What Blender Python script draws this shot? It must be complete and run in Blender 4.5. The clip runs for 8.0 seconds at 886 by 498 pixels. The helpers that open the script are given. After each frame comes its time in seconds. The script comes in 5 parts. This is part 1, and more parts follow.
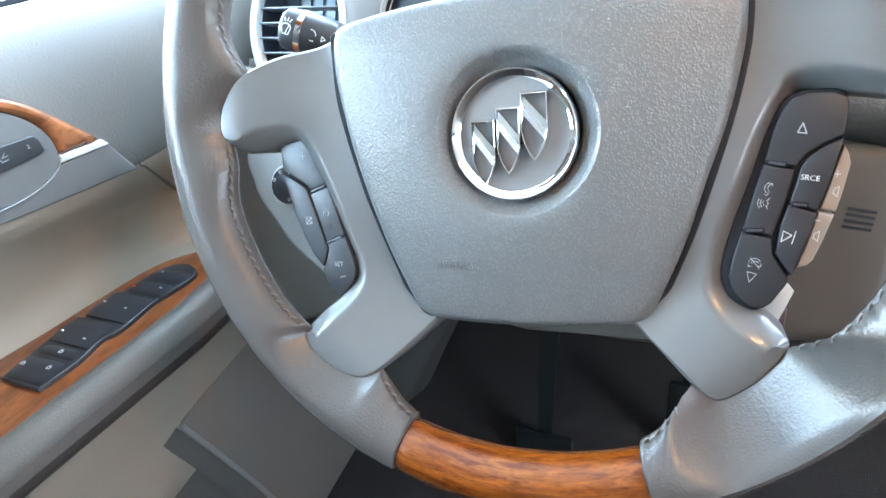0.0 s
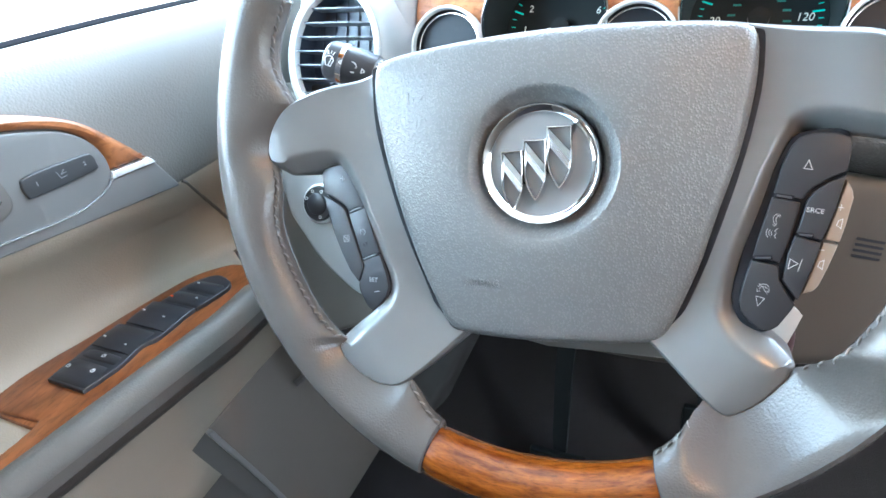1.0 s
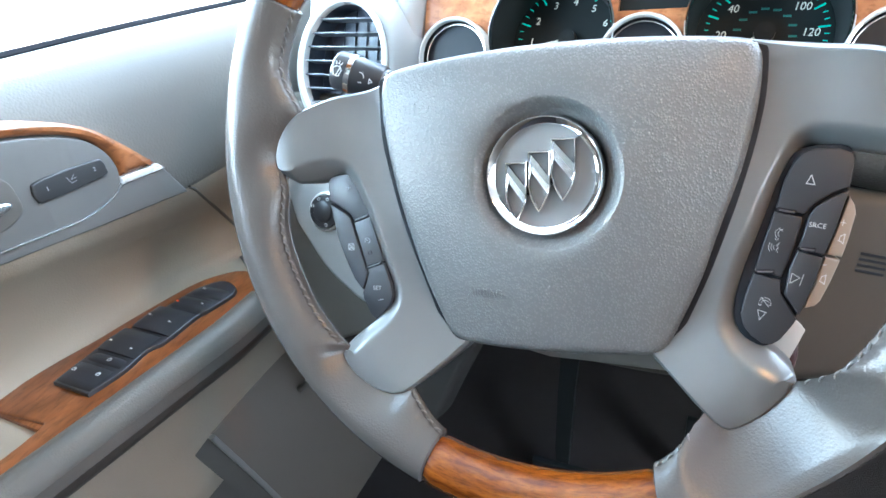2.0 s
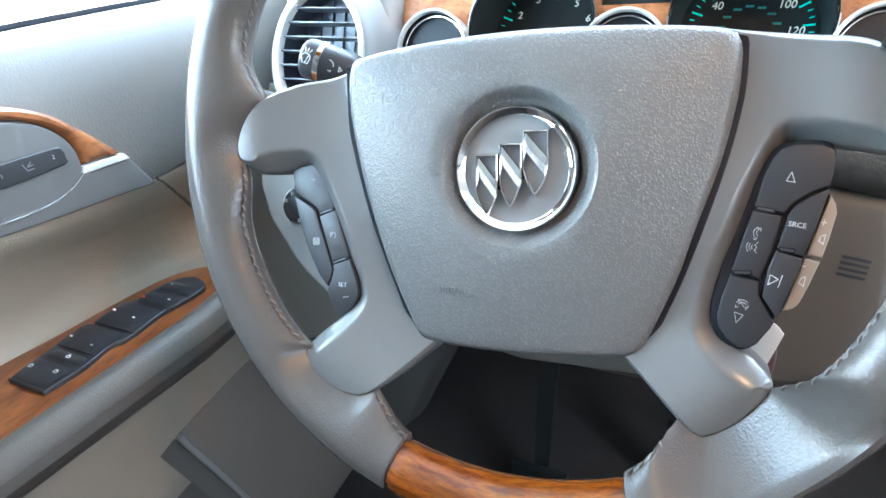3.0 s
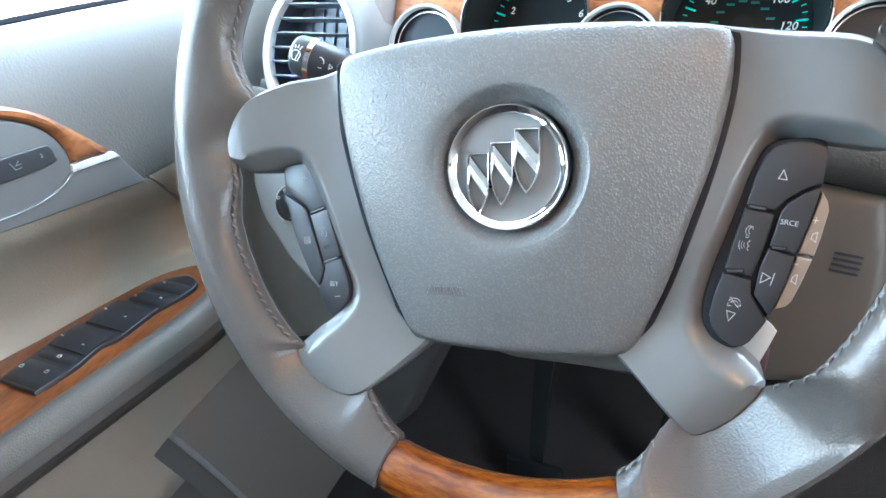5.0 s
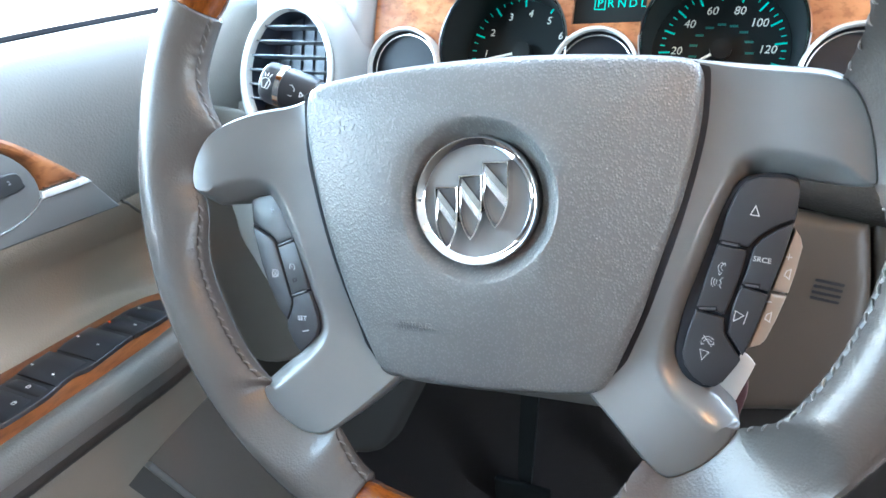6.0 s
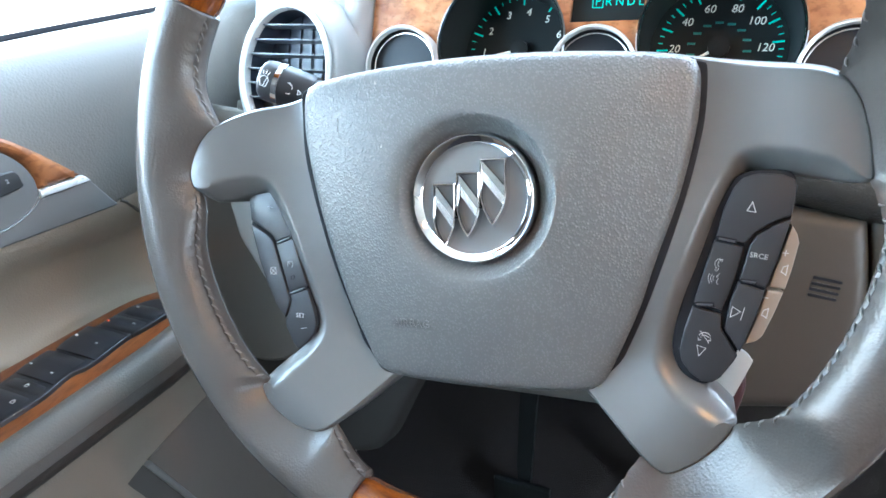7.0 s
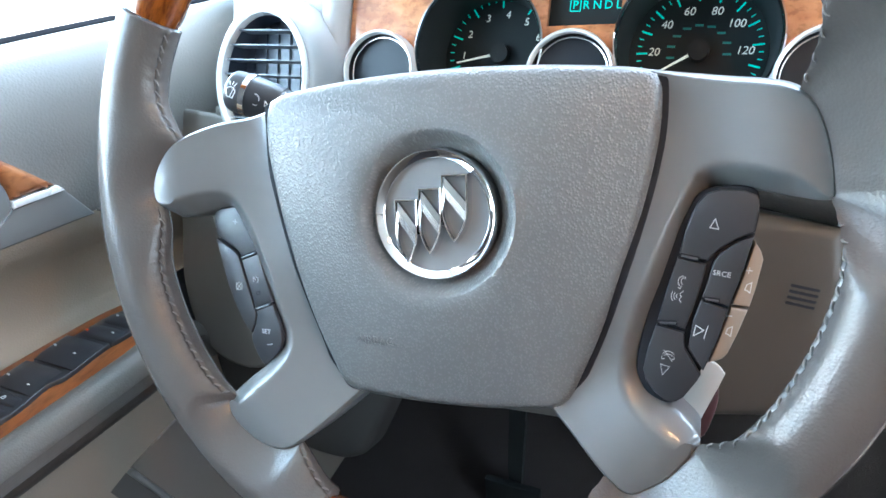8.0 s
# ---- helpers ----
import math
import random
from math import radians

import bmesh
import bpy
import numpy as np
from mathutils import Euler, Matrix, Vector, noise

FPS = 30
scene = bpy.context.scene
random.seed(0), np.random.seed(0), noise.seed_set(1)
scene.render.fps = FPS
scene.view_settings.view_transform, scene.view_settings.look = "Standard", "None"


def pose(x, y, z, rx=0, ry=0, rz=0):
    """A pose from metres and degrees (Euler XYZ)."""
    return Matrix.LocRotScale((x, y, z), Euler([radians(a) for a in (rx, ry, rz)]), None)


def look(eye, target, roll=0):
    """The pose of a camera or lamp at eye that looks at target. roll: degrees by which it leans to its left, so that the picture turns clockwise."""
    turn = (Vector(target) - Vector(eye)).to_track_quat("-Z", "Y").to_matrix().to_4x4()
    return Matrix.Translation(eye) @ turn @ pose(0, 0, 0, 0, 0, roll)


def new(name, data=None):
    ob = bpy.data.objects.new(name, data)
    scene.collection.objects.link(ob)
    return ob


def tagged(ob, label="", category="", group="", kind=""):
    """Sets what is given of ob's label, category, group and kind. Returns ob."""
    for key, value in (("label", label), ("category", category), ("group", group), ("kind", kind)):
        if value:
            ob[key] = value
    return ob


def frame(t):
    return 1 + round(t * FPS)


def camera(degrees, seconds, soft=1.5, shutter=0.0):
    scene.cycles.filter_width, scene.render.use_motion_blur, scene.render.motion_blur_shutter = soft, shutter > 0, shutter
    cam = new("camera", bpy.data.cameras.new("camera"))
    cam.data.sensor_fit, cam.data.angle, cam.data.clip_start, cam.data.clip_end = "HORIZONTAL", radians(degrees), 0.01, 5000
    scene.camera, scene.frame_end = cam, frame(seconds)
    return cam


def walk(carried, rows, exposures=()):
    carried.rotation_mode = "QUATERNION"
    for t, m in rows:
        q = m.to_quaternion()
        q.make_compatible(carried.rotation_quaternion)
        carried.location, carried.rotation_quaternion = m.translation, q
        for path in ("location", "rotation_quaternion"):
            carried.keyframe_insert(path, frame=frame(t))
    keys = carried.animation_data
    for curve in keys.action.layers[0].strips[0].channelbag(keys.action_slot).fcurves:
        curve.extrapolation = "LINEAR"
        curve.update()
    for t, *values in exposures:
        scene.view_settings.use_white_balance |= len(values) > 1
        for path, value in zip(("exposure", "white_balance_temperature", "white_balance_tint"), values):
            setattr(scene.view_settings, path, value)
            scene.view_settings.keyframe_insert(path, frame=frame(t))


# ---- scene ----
# ---- frames of reference ----
# dash frame: x right, y forward along the steering column, z up in the wheel's plane
DASH = pose(0, 0, 0.70, -25, 0, 0)
# wheel frame: the same, with the wheel turned a little to the left
WHEEL = DASH @ pose(0, 0, 0, 0, -6.5, 0)

# ---- camera ----
cam = camera(71.0, 8.0, soft=1.6)
PATH = [
    (0.0, 0.0787, -0.2756, -0.0083, 81.45, 3.14, 22.47),
    (0.5, 0.0773, -0.2916, -0.0095, 81.80, 2.45, 22.79),
    (1.0, 0.0810, -0.3004, -0.0042, 83.21, 1.96, 23.99),
    (1.2, 0.0819, -0.3063, -0.0037, 83.72, 1.59, 24.42),
    (2.3, 0.0829, -0.2990, -0.0042, 84.17, 0.98, 24.70),
    (2.5, 0.0824, -0.2945, -0.0086, 84.20, 0.28, 24.28),
    (3.0, 0.0869, -0.2849, -0.0076, 84.07, 0.29, 23.61),
    (3.5, 0.0868, -0.2809, -0.0061, 83.44, 0.61, 23.59),
    (4.0, 0.0881, -0.2788, -0.0036, 83.03, 0.95, 23.68),
    (4.2, 0.0876, -0.2789, -0.0064, 83.16, 0.88, 23.63),
    (5.3, 0.0887, -0.2835, -0.0027, 83.83, 0.44, 23.09),
    (5.5, 0.0922, -0.2785, 0.0025, 84.15, 0.73, 22.94),
    (6.0, 0.0963, -0.2689, 0.0053, 84.53, 0.69, 22.67),
    (6.5, 0.0990, -0.2668, 0.0045, 84.74, 0.69, 22.51),
    (7.0, 0.0974, -0.2691, 0.0038, 84.54, 0.76, 22.63),
    (7.5, 0.1008, -0.2670, 0.0117, 84.42, 1.25, 22.55),
    (8.0, 0.1124, -0.2569, 0.0139, 83.95, 1.21, 22.73),
]
walk(cam, [(t, WHEEL @ pose(x, y, z, rx, ry, rz)) for t, x, y, z, rx, ry, rz in PATH], exposures=[(0.0, 4.94, 5690, 1), (1.0, 4.91, 5690, 1), (2.5, 4.76, 5690, 1), (5.5, 4.74, 5690, 1), (6.0, 4.72, 5650, 1), (6.5, 4.58, 5650, 1), (8.0, 4.58, 5650, 1)])

# ---- light ----
world = bpy.data.worlds.new("sky")
scene.world = world
world.use_nodes = True
wn = world.node_tree
sky = wn.nodes.new("ShaderNodeTexSky")
sky.sky_type, sky.sun_disc = "NISHITA", False
sky.sun_elevation, sky.sun_rotation = radians(40), radians(148)
sky.air_density, sky.dust_density = 1.0, 2.5
wn.links.new(sky.outputs["Color"], wn.nodes["Background"].inputs["Color"])
wn.nodes["Background"].inputs["Strength"].default_value = 0.085
sun = new("sun", bpy.data.lights.new("sun", "SUN"))
sun.data.energy, sun.data.angle, sun.data.color = 3.2, radians(0.6), (1.0, 0.95, 0.88)
sun.matrix_world = look((5, -8, 8), (0, 0, 0))


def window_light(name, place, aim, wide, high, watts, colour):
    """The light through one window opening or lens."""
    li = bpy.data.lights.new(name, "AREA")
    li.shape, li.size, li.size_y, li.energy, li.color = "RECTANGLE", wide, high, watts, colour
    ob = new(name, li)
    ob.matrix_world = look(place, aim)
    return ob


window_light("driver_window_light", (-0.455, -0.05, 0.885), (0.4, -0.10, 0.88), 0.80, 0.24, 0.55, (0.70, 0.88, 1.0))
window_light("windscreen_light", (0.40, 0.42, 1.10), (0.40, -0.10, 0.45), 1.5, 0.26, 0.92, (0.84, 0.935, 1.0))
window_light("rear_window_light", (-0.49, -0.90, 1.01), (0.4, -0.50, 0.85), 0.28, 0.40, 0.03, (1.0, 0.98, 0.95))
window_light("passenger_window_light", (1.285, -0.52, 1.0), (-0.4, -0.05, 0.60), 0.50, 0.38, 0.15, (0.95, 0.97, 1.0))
# added warm source, unseen, placed so its orange streak falls on the right spoke
window_light("assumed_lamp_bulb", (0.42, -0.20, 1.212), (0.36, -0.18, 0.5), 0.04, 0.025, 0.10, (1.0, 0.44, 0.15))


# ---- materials ----
def material(name, colour, rough=0.5, metal=0.0, grain=0.0, grain_scale=300.0, mottle=0.06, mottle_scale=12.0, coat=0.0, kind="noise", spec=0.5, sheen=0.0):
    """A surface with large soft mottling, varied gloss and fine relief, in metres."""
    m = bpy.data.materials.new(name)
    m.use_nodes = True
    nt = m.node_tree
    b = nt.nodes["Principled BSDF"]
    co = nt.nodes.new("ShaderNodeTexCoord").outputs["Object"]
    big = nt.nodes.new("ShaderNodeTexNoise")
    big.inputs["Scale"].default_value, big.inputs["Detail"].default_value = mottle_scale, 5
    nt.links.new(co, big.inputs["Vector"])
    mix = nt.nodes.new("ShaderNodeMix")
    mix.data_type = "RGBA"
    lo = [c * (1 - mottle) for c in colour]
    hi = [min(1, c * (1 + mottle)) for c in colour]
    mix.inputs[6].default_value, mix.inputs[7].default_value = (*lo, 1), (*hi, 1)
    nt.links.new(big.outputs["Fac"], mix.inputs[0])
    nt.links.new(mix.outputs[2], b.inputs["Base Color"])
    ramp = nt.nodes.new("ShaderNodeMapRange")
    ramp.inputs["To Min"].default_value, ramp.inputs["To Max"].default_value = max(0.02, rough * 0.85), min(1, rough * 1.15)
    nt.links.new(big.outputs["Fac"], ramp.inputs["Value"])
    nt.links.new(ramp.outputs["Result"], b.inputs["Roughness"])
    b.inputs["Metallic"].default_value = metal
    b.inputs["Coat Weight"].default_value = coat
    b.inputs["Coat Roughness"].default_value = 0.04
    b.inputs["Specular IOR Level"].default_value = spec
    b.inputs["Sheen Weight"].default_value = sheen
    if grain:
        bump = nt.nodes.new("ShaderNodeBump")
        bump.inputs["Strength"].default_value, bump.inputs["Distance"].default_value = 1.0, grain
        if kind == "leather":
            wob = nt.nodes.new("ShaderNodeTexNoise")
            wob.inputs["Scale"].default_value = grain_scale * 0.6
            nt.links.new(co, wob.inputs["Vector"])
            add = nt.nodes.new("ShaderNodeMix")
            add.data_type, add.inputs[0].default_value = "RGBA", 0.0012
            nt.links.new(co, add.inputs[6])
            nt.links.new(wob.outputs["Color"], add.inputs[7])
            tex = nt.nodes.new("ShaderNodeTexVoronoi")
            tex.feature = "SMOOTH_F1"
            tex.inputs["Scale"].default_value, tex.inputs["Smoothness"].default_value = grain_scale, 0.35
            nt.links.new(add.outputs[2], tex.inputs["Vector"])
            bump.invert = True
            nt.links.new(tex.outputs["Distance"], bump.inputs["Height"])
        elif kind == "pebble":
            # pressed hide grain: uneven cells with narrow valleys, over a finer second grain
            wob = nt.nodes.new("ShaderNodeTexNoise")
            wob.inputs["Scale"].default_value, wob.inputs["Detail"].default_value = grain_scale * 0.5, 2
            nt.links.new(co, wob.inputs["Vector"])
            add = nt.nodes.new("ShaderNodeVectorMath")
            add.operation = "MULTIPLY_ADD"
            add.inputs[1].default_value = (0.35 / grain_scale, 0, 0.35 / grain_scale)
            nt.links.new(wob.outputs["Color"], add.inputs[0])
            flat = nt.nodes.new("ShaderNodeMapping")
            flat.inputs["Scale"].default_value = (1.0, 0.0, 0.85)
            nt.links.new(co, flat.inputs["Vector"])
            nt.links.new(flat.outputs["Vector"], add.inputs[2])
            tex = nt.nodes.new("ShaderNodeTexVoronoi")
            tex.feature = "SMOOTH_F1"
            tex.inputs["Scale"].default_value, tex.inputs["Smoothness"].default_value = grain_scale, 0.25
            nt.links.new(add.outputs[0], tex.inputs["Vector"])
            up = nt.nodes.new("ShaderNodeMapRange")
            up.inputs["From Min"].default_value, up.inputs["From Max"].default_value = 0.65, 0.10
            nt.links.new(tex.outputs["Distance"], up.inputs["Value"])
            fine = nt.nodes.new("ShaderNodeTexNoise")
            fine.inputs["Scale"].default_value, fine.inputs["Detail"].default_value = grain_scale * 1.6, 1
            nt.links.new(flat.outputs["Vector"], fine.inputs["Vector"])
            total = nt.nodes.new("ShaderNodeMath")
            total.operation, total.inputs[1].default_value = "MULTIPLY_ADD", 0.12
            nt.links.new(fine.outputs["Fac"], total.inputs[0])
            nt.links.new(up.outputs["Result"], total.inputs[2])
            nt.links.new(total.outputs[0], bump.inputs["Height"])
            # shade of the valleys put into the colour, so the grain shows
            valley_shade = nt.nodes.new("ShaderNodeMapRange")
            valley_shade.inputs["From Min"].default_value, valley_shade.inputs["From Max"].default_value = 0.35, 1.05
            valley_shade.inputs["To Min"].default_value, valley_shade.inputs["To Max"].default_value = 0.80, 1.04
            nt.links.new(total.outputs[0], valley_shade.inputs["Value"])
            shaded = nt.nodes.new("ShaderNodeVectorMath")
            shaded.operation = "MULTIPLY"
            nt.links.new(mix.outputs[2], shaded.inputs[0])
            nt.links.new(valley_shade.outputs["Result"], shaded.inputs[1])
            nt.links.new(shaded.outputs[0], b.inputs["Base Color"])
        else:
            tex = nt.nodes.new("ShaderNodeTexNoise")
            tex.inputs["Scale"].default_value, tex.inputs["Detail"].default_value = grain_scale, 3
            nt.links.new(co, tex.inputs["Vector"])
            nt.links.new(tex.outputs["Fac"], bump.inputs["Height"])
        nt.links.new(bump.outputs["Normal"], b.inputs["Normal"])
    return m


def wood_material(name, dark, light, scale=(6, 6, 60), coat=1.0, rough=0.35):
    """Lacquered wood veneer with stretched figure and fine dark pores."""
    m = bpy.data.materials.new(name)
    m.use_nodes = True
    nt = m.node_tree
    b = nt.nodes["Principled BSDF"]
    co = nt.nodes.new("ShaderNodeTexCoord").outputs["UV" if name.startswith("rim") else "Object"]
    mp = nt.nodes.new("ShaderNodeMapping")
    mp.inputs["Scale"].default_value = scale
    nt.links.new(co, mp.inputs["Vector"])
    n1 = nt.nodes.new("ShaderNodeTexNoise")
    n1.inputs["Scale"].default_value, n1.inputs["Detail"].default_value, n1.inputs["Distortion"].default_value = 1.0, 8, 0.6
    nt.links.new(mp.outputs["Vector"], n1.inputs["Vector"])
    n2 = nt.nodes.new("ShaderNodeTexNoise")
    n2.inputs["Scale"].default_value, n2.inputs["Detail"].default_value = 5.0, 4
    nt.links.new(mp.outputs["Vector"], n2.inputs["Vector"])
    ramp = nt.nodes.new("ShaderNodeValToRGB")
    ramp.color_ramp.elements[0].position, ramp.color_ramp.elements[0].color = 0.32, (*dark, 1)
    ramp.color_ramp.elements[1].position, ramp.color_ramp.elements[1].color = 0.68, (*light, 1)
    nt.links.new(n1.outputs["Fac"], ramp.inputs["Fac"])
    pore = nt.nodes.new("ShaderNodeMapRange")
    pore.inputs["From Min"].default_value, pore.inputs["From Max"].default_value = 0.36, 0.5
    pore.inputs["To Min"].default_value = 0.72
    nt.links.new(n2.outputs["Fac"], pore.inputs["Value"])
    mul = nt.nodes.new("ShaderNodeMix")
    mul.data_type, mul.blend_type, mul.inputs[0].default_value = "RGBA", "MULTIPLY", 1.0
    nt.links.new(ramp.outputs["Color"], mul.inputs[6])
    nt.links.new(pore.outputs["Result"], mul.inputs[7])
    nt.links.new(mul.outputs[2], b.inputs["Base Color"])
    b.inputs["Roughness"].default_value, b.inputs["Specular IOR Level"].default_value = rough, 0.15
    b.inputs["Coat Weight"].default_value, b.inputs["Coat Roughness"].default_value = coat, 0.03
    return m


def glow(name, colour, strength):
    m = bpy.data.materials.new(name)
    m.use_nodes = True
    b = m.node_tree.nodes["Principled BSDF"]
    b.inputs["Base Color"].default_value = (*colour, 1)
    b.inputs["Emission Color"].default_value, b.inputs["Emission Strength"].default_value = (*colour, 1), strength
    return m


PAD = material("pad_vinyl", (0.146, 0.147, 0.148), 0.36, grain=0.00018, grain_scale=900, kind="pebble", mottle=0.04)
LEATHER = material("rim_leather", (0.086, 0.076, 0.071), 0.25, grain=0.00010, grain_scale=850, kind="leather", mottle=0.03, mottle_scale=9, spec=0.36)
THREAD = material("thread", (0.14, 0.128, 0.120), 0.6)
SILVER = material("bright_silver", (0.80, 0.81, 0.82), 0.28, metal=0.25)
KEY_GREY = material("key_plate", (0.50, 0.49, 0.47), 0.4, mottle=0.05)
# moulded marks: pad colour darkened for the shade along their edges
PAD_MARK_SHADE = material("pad_mark_shade", (0.130, 0.132, 0.134), 0.36, mottle=0.02)
ARMREST = material("armrest_vinyl", (0.100, 0.091, 0.080), 0.52, grain=0.00015, grain_scale=700, kind="leather", mottle=0.05)
SATIN = material("satin_plastic", (0.112, 0.113, 0.114), 0.30, spec=0.8, grain=0.00002, grain_scale=2500, mottle=0.03)
BLACK = material("black_button", (0.024, 0.024, 0.028), 0.36, spec=0.55, grain=0.00002, grain_scale=3000)
GREYBTN = material("paddle_grey", (0.27, 0.205, 0.155), 0.4, grain=0.00002, grain_scale=3000)
SEAM = material("dark_seam", (0.011, 0.011, 0.015), 0.7, spec=0.25)
CHROME = material("chrome", (0.86, 0.86, 0.87), 0.05, metal=1.0, mottle=0.02)
SATIN_CHROME = material("satin_chrome", (0.75, 0.76, 0.77), 0.25, metal=1.0)
EMBLEM_METAL = material("emblem_metal", (0.50, 0.50, 0.51), 0.22, metal=1.0)
EMBLEM_GREY = material("emblem_field", (0.145, 0.147, 0.150), 0.45, grain=0.00008, grain_scale=2500)
FAINT = material("faint_print", (0.30, 0.31, 0.32), 0.6)
WHITE = material("printed_white", (0.75, 0.75, 0.75), 0.6)
PRINT_LIGHT = material("printed_pale", (0.58, 0.58, 0.58), 0.6)
PRINT = material("printed_grey", (0.40, 0.41, 0.42), 0.6)
RIM_WOOD = wood_material("rim_wood", (0.095, 0.019, 0.002), (0.25, 0.070, 0.008), (3, 26, 1), rough=0.25)
DASH_WOOD = wood_material("dash_wood", (0.26, 0.10, 0.04), (0.48, 0.22, 0.10), (40, 40, 60), coat=0.6, rough=0.4)
DOOR_WOOD = wood_material("door_wood", (0.145, 0.042, 0.011), (0.29, 0.100, 0.032), (60, 16, 40), coat=1.0, rough=0.4)
# the door wood again, paler to carry the light reflected along the sweep
SWEEP_WOOD_LIT = wood_material("sweep_wood_lit", (0.21, 0.070, 0.024), (0.38, 0.150, 0.056), (60, 16, 40), coat=1.0, rough=0.4)
GREY_VINYL = material("grey_vinyl", (0.138, 0.129, 0.117), 0.55, grain=0.00025, grain_scale=520, kind="leather", mottle=0.05)
GREY_PLASTIC = material("grey_plastic", (0.24, 0.235, 0.225), 0.45, grain=0.00005, grain_scale=1800, mottle=0.04)
LIGHT_PLASTIC = material("light_grey_plastic", (0.335, 0.340, 0.345), 0.42, grain=0.00004, grain_scale=1800, mottle=0.04)
BEIGE = material("beige_vinyl", (0.34, 0.290, 0.23), 0.55, grain=0.00015, grain_scale=700, kind="leather", mottle=0.05)
TAUPE = material("taupe_plastic", (0.056, 0.048, 0.039), 0.5, grain=0.00008, grain_scale=1500, mottle=0.05)
ROLL_VINYL = material("roll_vinyl", (0.060, 0.058, 0.055), 0.5, grain=0.0004, grain_scale=620, kind="leather")
DARK_PANEL = material("dark_panel", (0.105, 0.095, 0.085), 0.6, grain=0.0001, grain_scale=900)
CARPET = material("carpet", (0.034, 0.030, 0.032), 0.95, grain=0.0015, grain_scale=500, mottle=0.3, mottle_scale=60)
DIAL = material("dial_black", (0.016, 0.020, 0.022), 0.5, spec=0.15)
SMOKED = material("smoked_dial", (0.012, 0.015, 0.021), 0.35, spec=0.3)
VENT_BLACK = material("vent_black", (0.016, 0.019, 0.026), 0.5, spec=0.3)
# inside of the vent: its bluish haze is put into the base colour
VENT_HAZE = material("vent_haze", (0.050, 0.064, 0.095), 0.35, spec=0.6)
VENT_SLAT = material("vent_slat", (0.12, 0.13, 0.15), 0.35)
TEAL = glow("teal_lamp", (0.02, 0.55, 0.45), 0.022)
NUMERAL = glow("numeral_lamp", (0.75, 0.78, 0.72), 0.013)
NEEDLE = glow("needle_white", (0.8, 0.8, 0.75), 0.02)
RED = glow("red_lamp", (0.8, 0.1, 0.02), 0.015)
BLOCKER_BROWN = material("blocker_brown", (0.085, 0.062, 0.045), 0.5, grain=0.0002, grain_scale=600, kind="leather")
HEADLINER = material("headliner", (0.46, 0.45, 0.43), 0.9, grain=0.0003, grain_scale=700)
CONCRETE = material("pale_concrete", (0.55, 0.53, 0.50), 0.9, grain=0.002, grain_scale=60)
GLASS = bpy.data.materials.new("window_glass")
GLASS.use_nodes = True
_b = GLASS.node_tree.nodes["Principled BSDF"]
_b.inputs["Transmission Weight"].default_value, _b.inputs["Roughness"].default_value, _b.inputs["IOR"].default_value = 1.0, 0.0, 1.45


# ---- building helpers ----
def thing(name, matrix, label, category, group="", kind=""):
    ob = new(name)
    ob.matrix_world = matrix
    ob.empty_display_size = 0.02
    return tagged(ob, label, category, group, kind)


def finish(name, bm, mat, smooth=True, angle=40):
    bmesh.ops.recalc_face_normals(bm, faces=bm.faces)
    me = bpy.data.meshes.new(name)
    bm.to_mesh(me)
    bm.free()
    me.materials.append(mat)
    if smooth:
        me.shade_smooth()
        me.set_sharp_from_angle(angle=radians(angle))
    return me


def part(name, bm, mat, parent, label="", smooth=True, angle=40):
    """One mesh under a thing or under a part, in the coordinates of its thing."""
    ob = new(name, finish(name, bm, mat, smooth, angle))
    ob.parent = parent
    return tagged(ob, label) if label else ob


def solo(name, bm, mat, matrix, label, category="", kind="", smooth=True, angle=40):
    ob = new(name, finish(name, bm, mat, smooth, angle))
    ob.matrix_world = matrix
    return tagged(ob, label, category, "", kind)


def curve_loop(points, n=6):
    """A closed smooth line through 2D points (Catmull-Rom); a point given with a third value stays a corner."""
    out, k = [], len(points)
    for i in range(k):
        p0, p1, p2, p3 = (np.array(points[(i + j - 1) % k][:2], float) for j in range(4))
        c1, c2 = len(points[i]) > 2, len(points[(i + 1) % k]) > 2
        m1 = (p2 - p1) if c1 else (p2 - p0) / 2
        m2 = (p2 - p1) if c2 else (p3 - p1) / 2
        for s in range(n):
            t = s / n
            h = (2 * t**3 - 3 * t**2 + 1, t**3 - 2 * t**2 + t, -2 * t**3 + 3 * t**2, t**3 - t**2)
            out.append(tuple(h[0] * p1 + h[1] * m1 + h[2] * p2 + h[3] * m2))
    return out


def arc_pts(cx, cz, r, a0, a1, n, rz=None):
    return [(cx + r * math.cos(radians(a0 + (a1 - a0) * i / n)), cz + (rz or r) * math.sin(radians(a0 + (a1 - a0) * i / n))) for i in range(n + 1)]


def inset(loop, d):
    """Shift a closed 2D loop inwards by d."""
    k, out = len(loop), []
    area = sum(loop[i][0] * loop[(i + 1) % k][1] - loop[(i + 1) % k][0] * loop[i][1] for i in range(k))
    sg = 1 if area > 0 else -1
    for i in range(k):
        a, b, c = (np.array(loop[(i + j) % k], float) for j in (-1, 0, 1))
        e1, e2 = b - a, c - b
        e1, e2 = e1 / max(np.linalg.norm(e1), 1e-9), e2 / max(np.linalg.norm(e2), 1e-9)
        n = np.array((-e1[1] - e2[1], e1[0] + e2[0])) * sg
        ln = np.linalg.norm(n)
        n = n / ln if ln > 1e-6 else np.array((-e1[1], e1[0])) * sg
        out.append(tuple(b + n * d / max(0.55, float(np.dot(n, np.array((-e1[1], e1[0])) * sg)))))
    return out


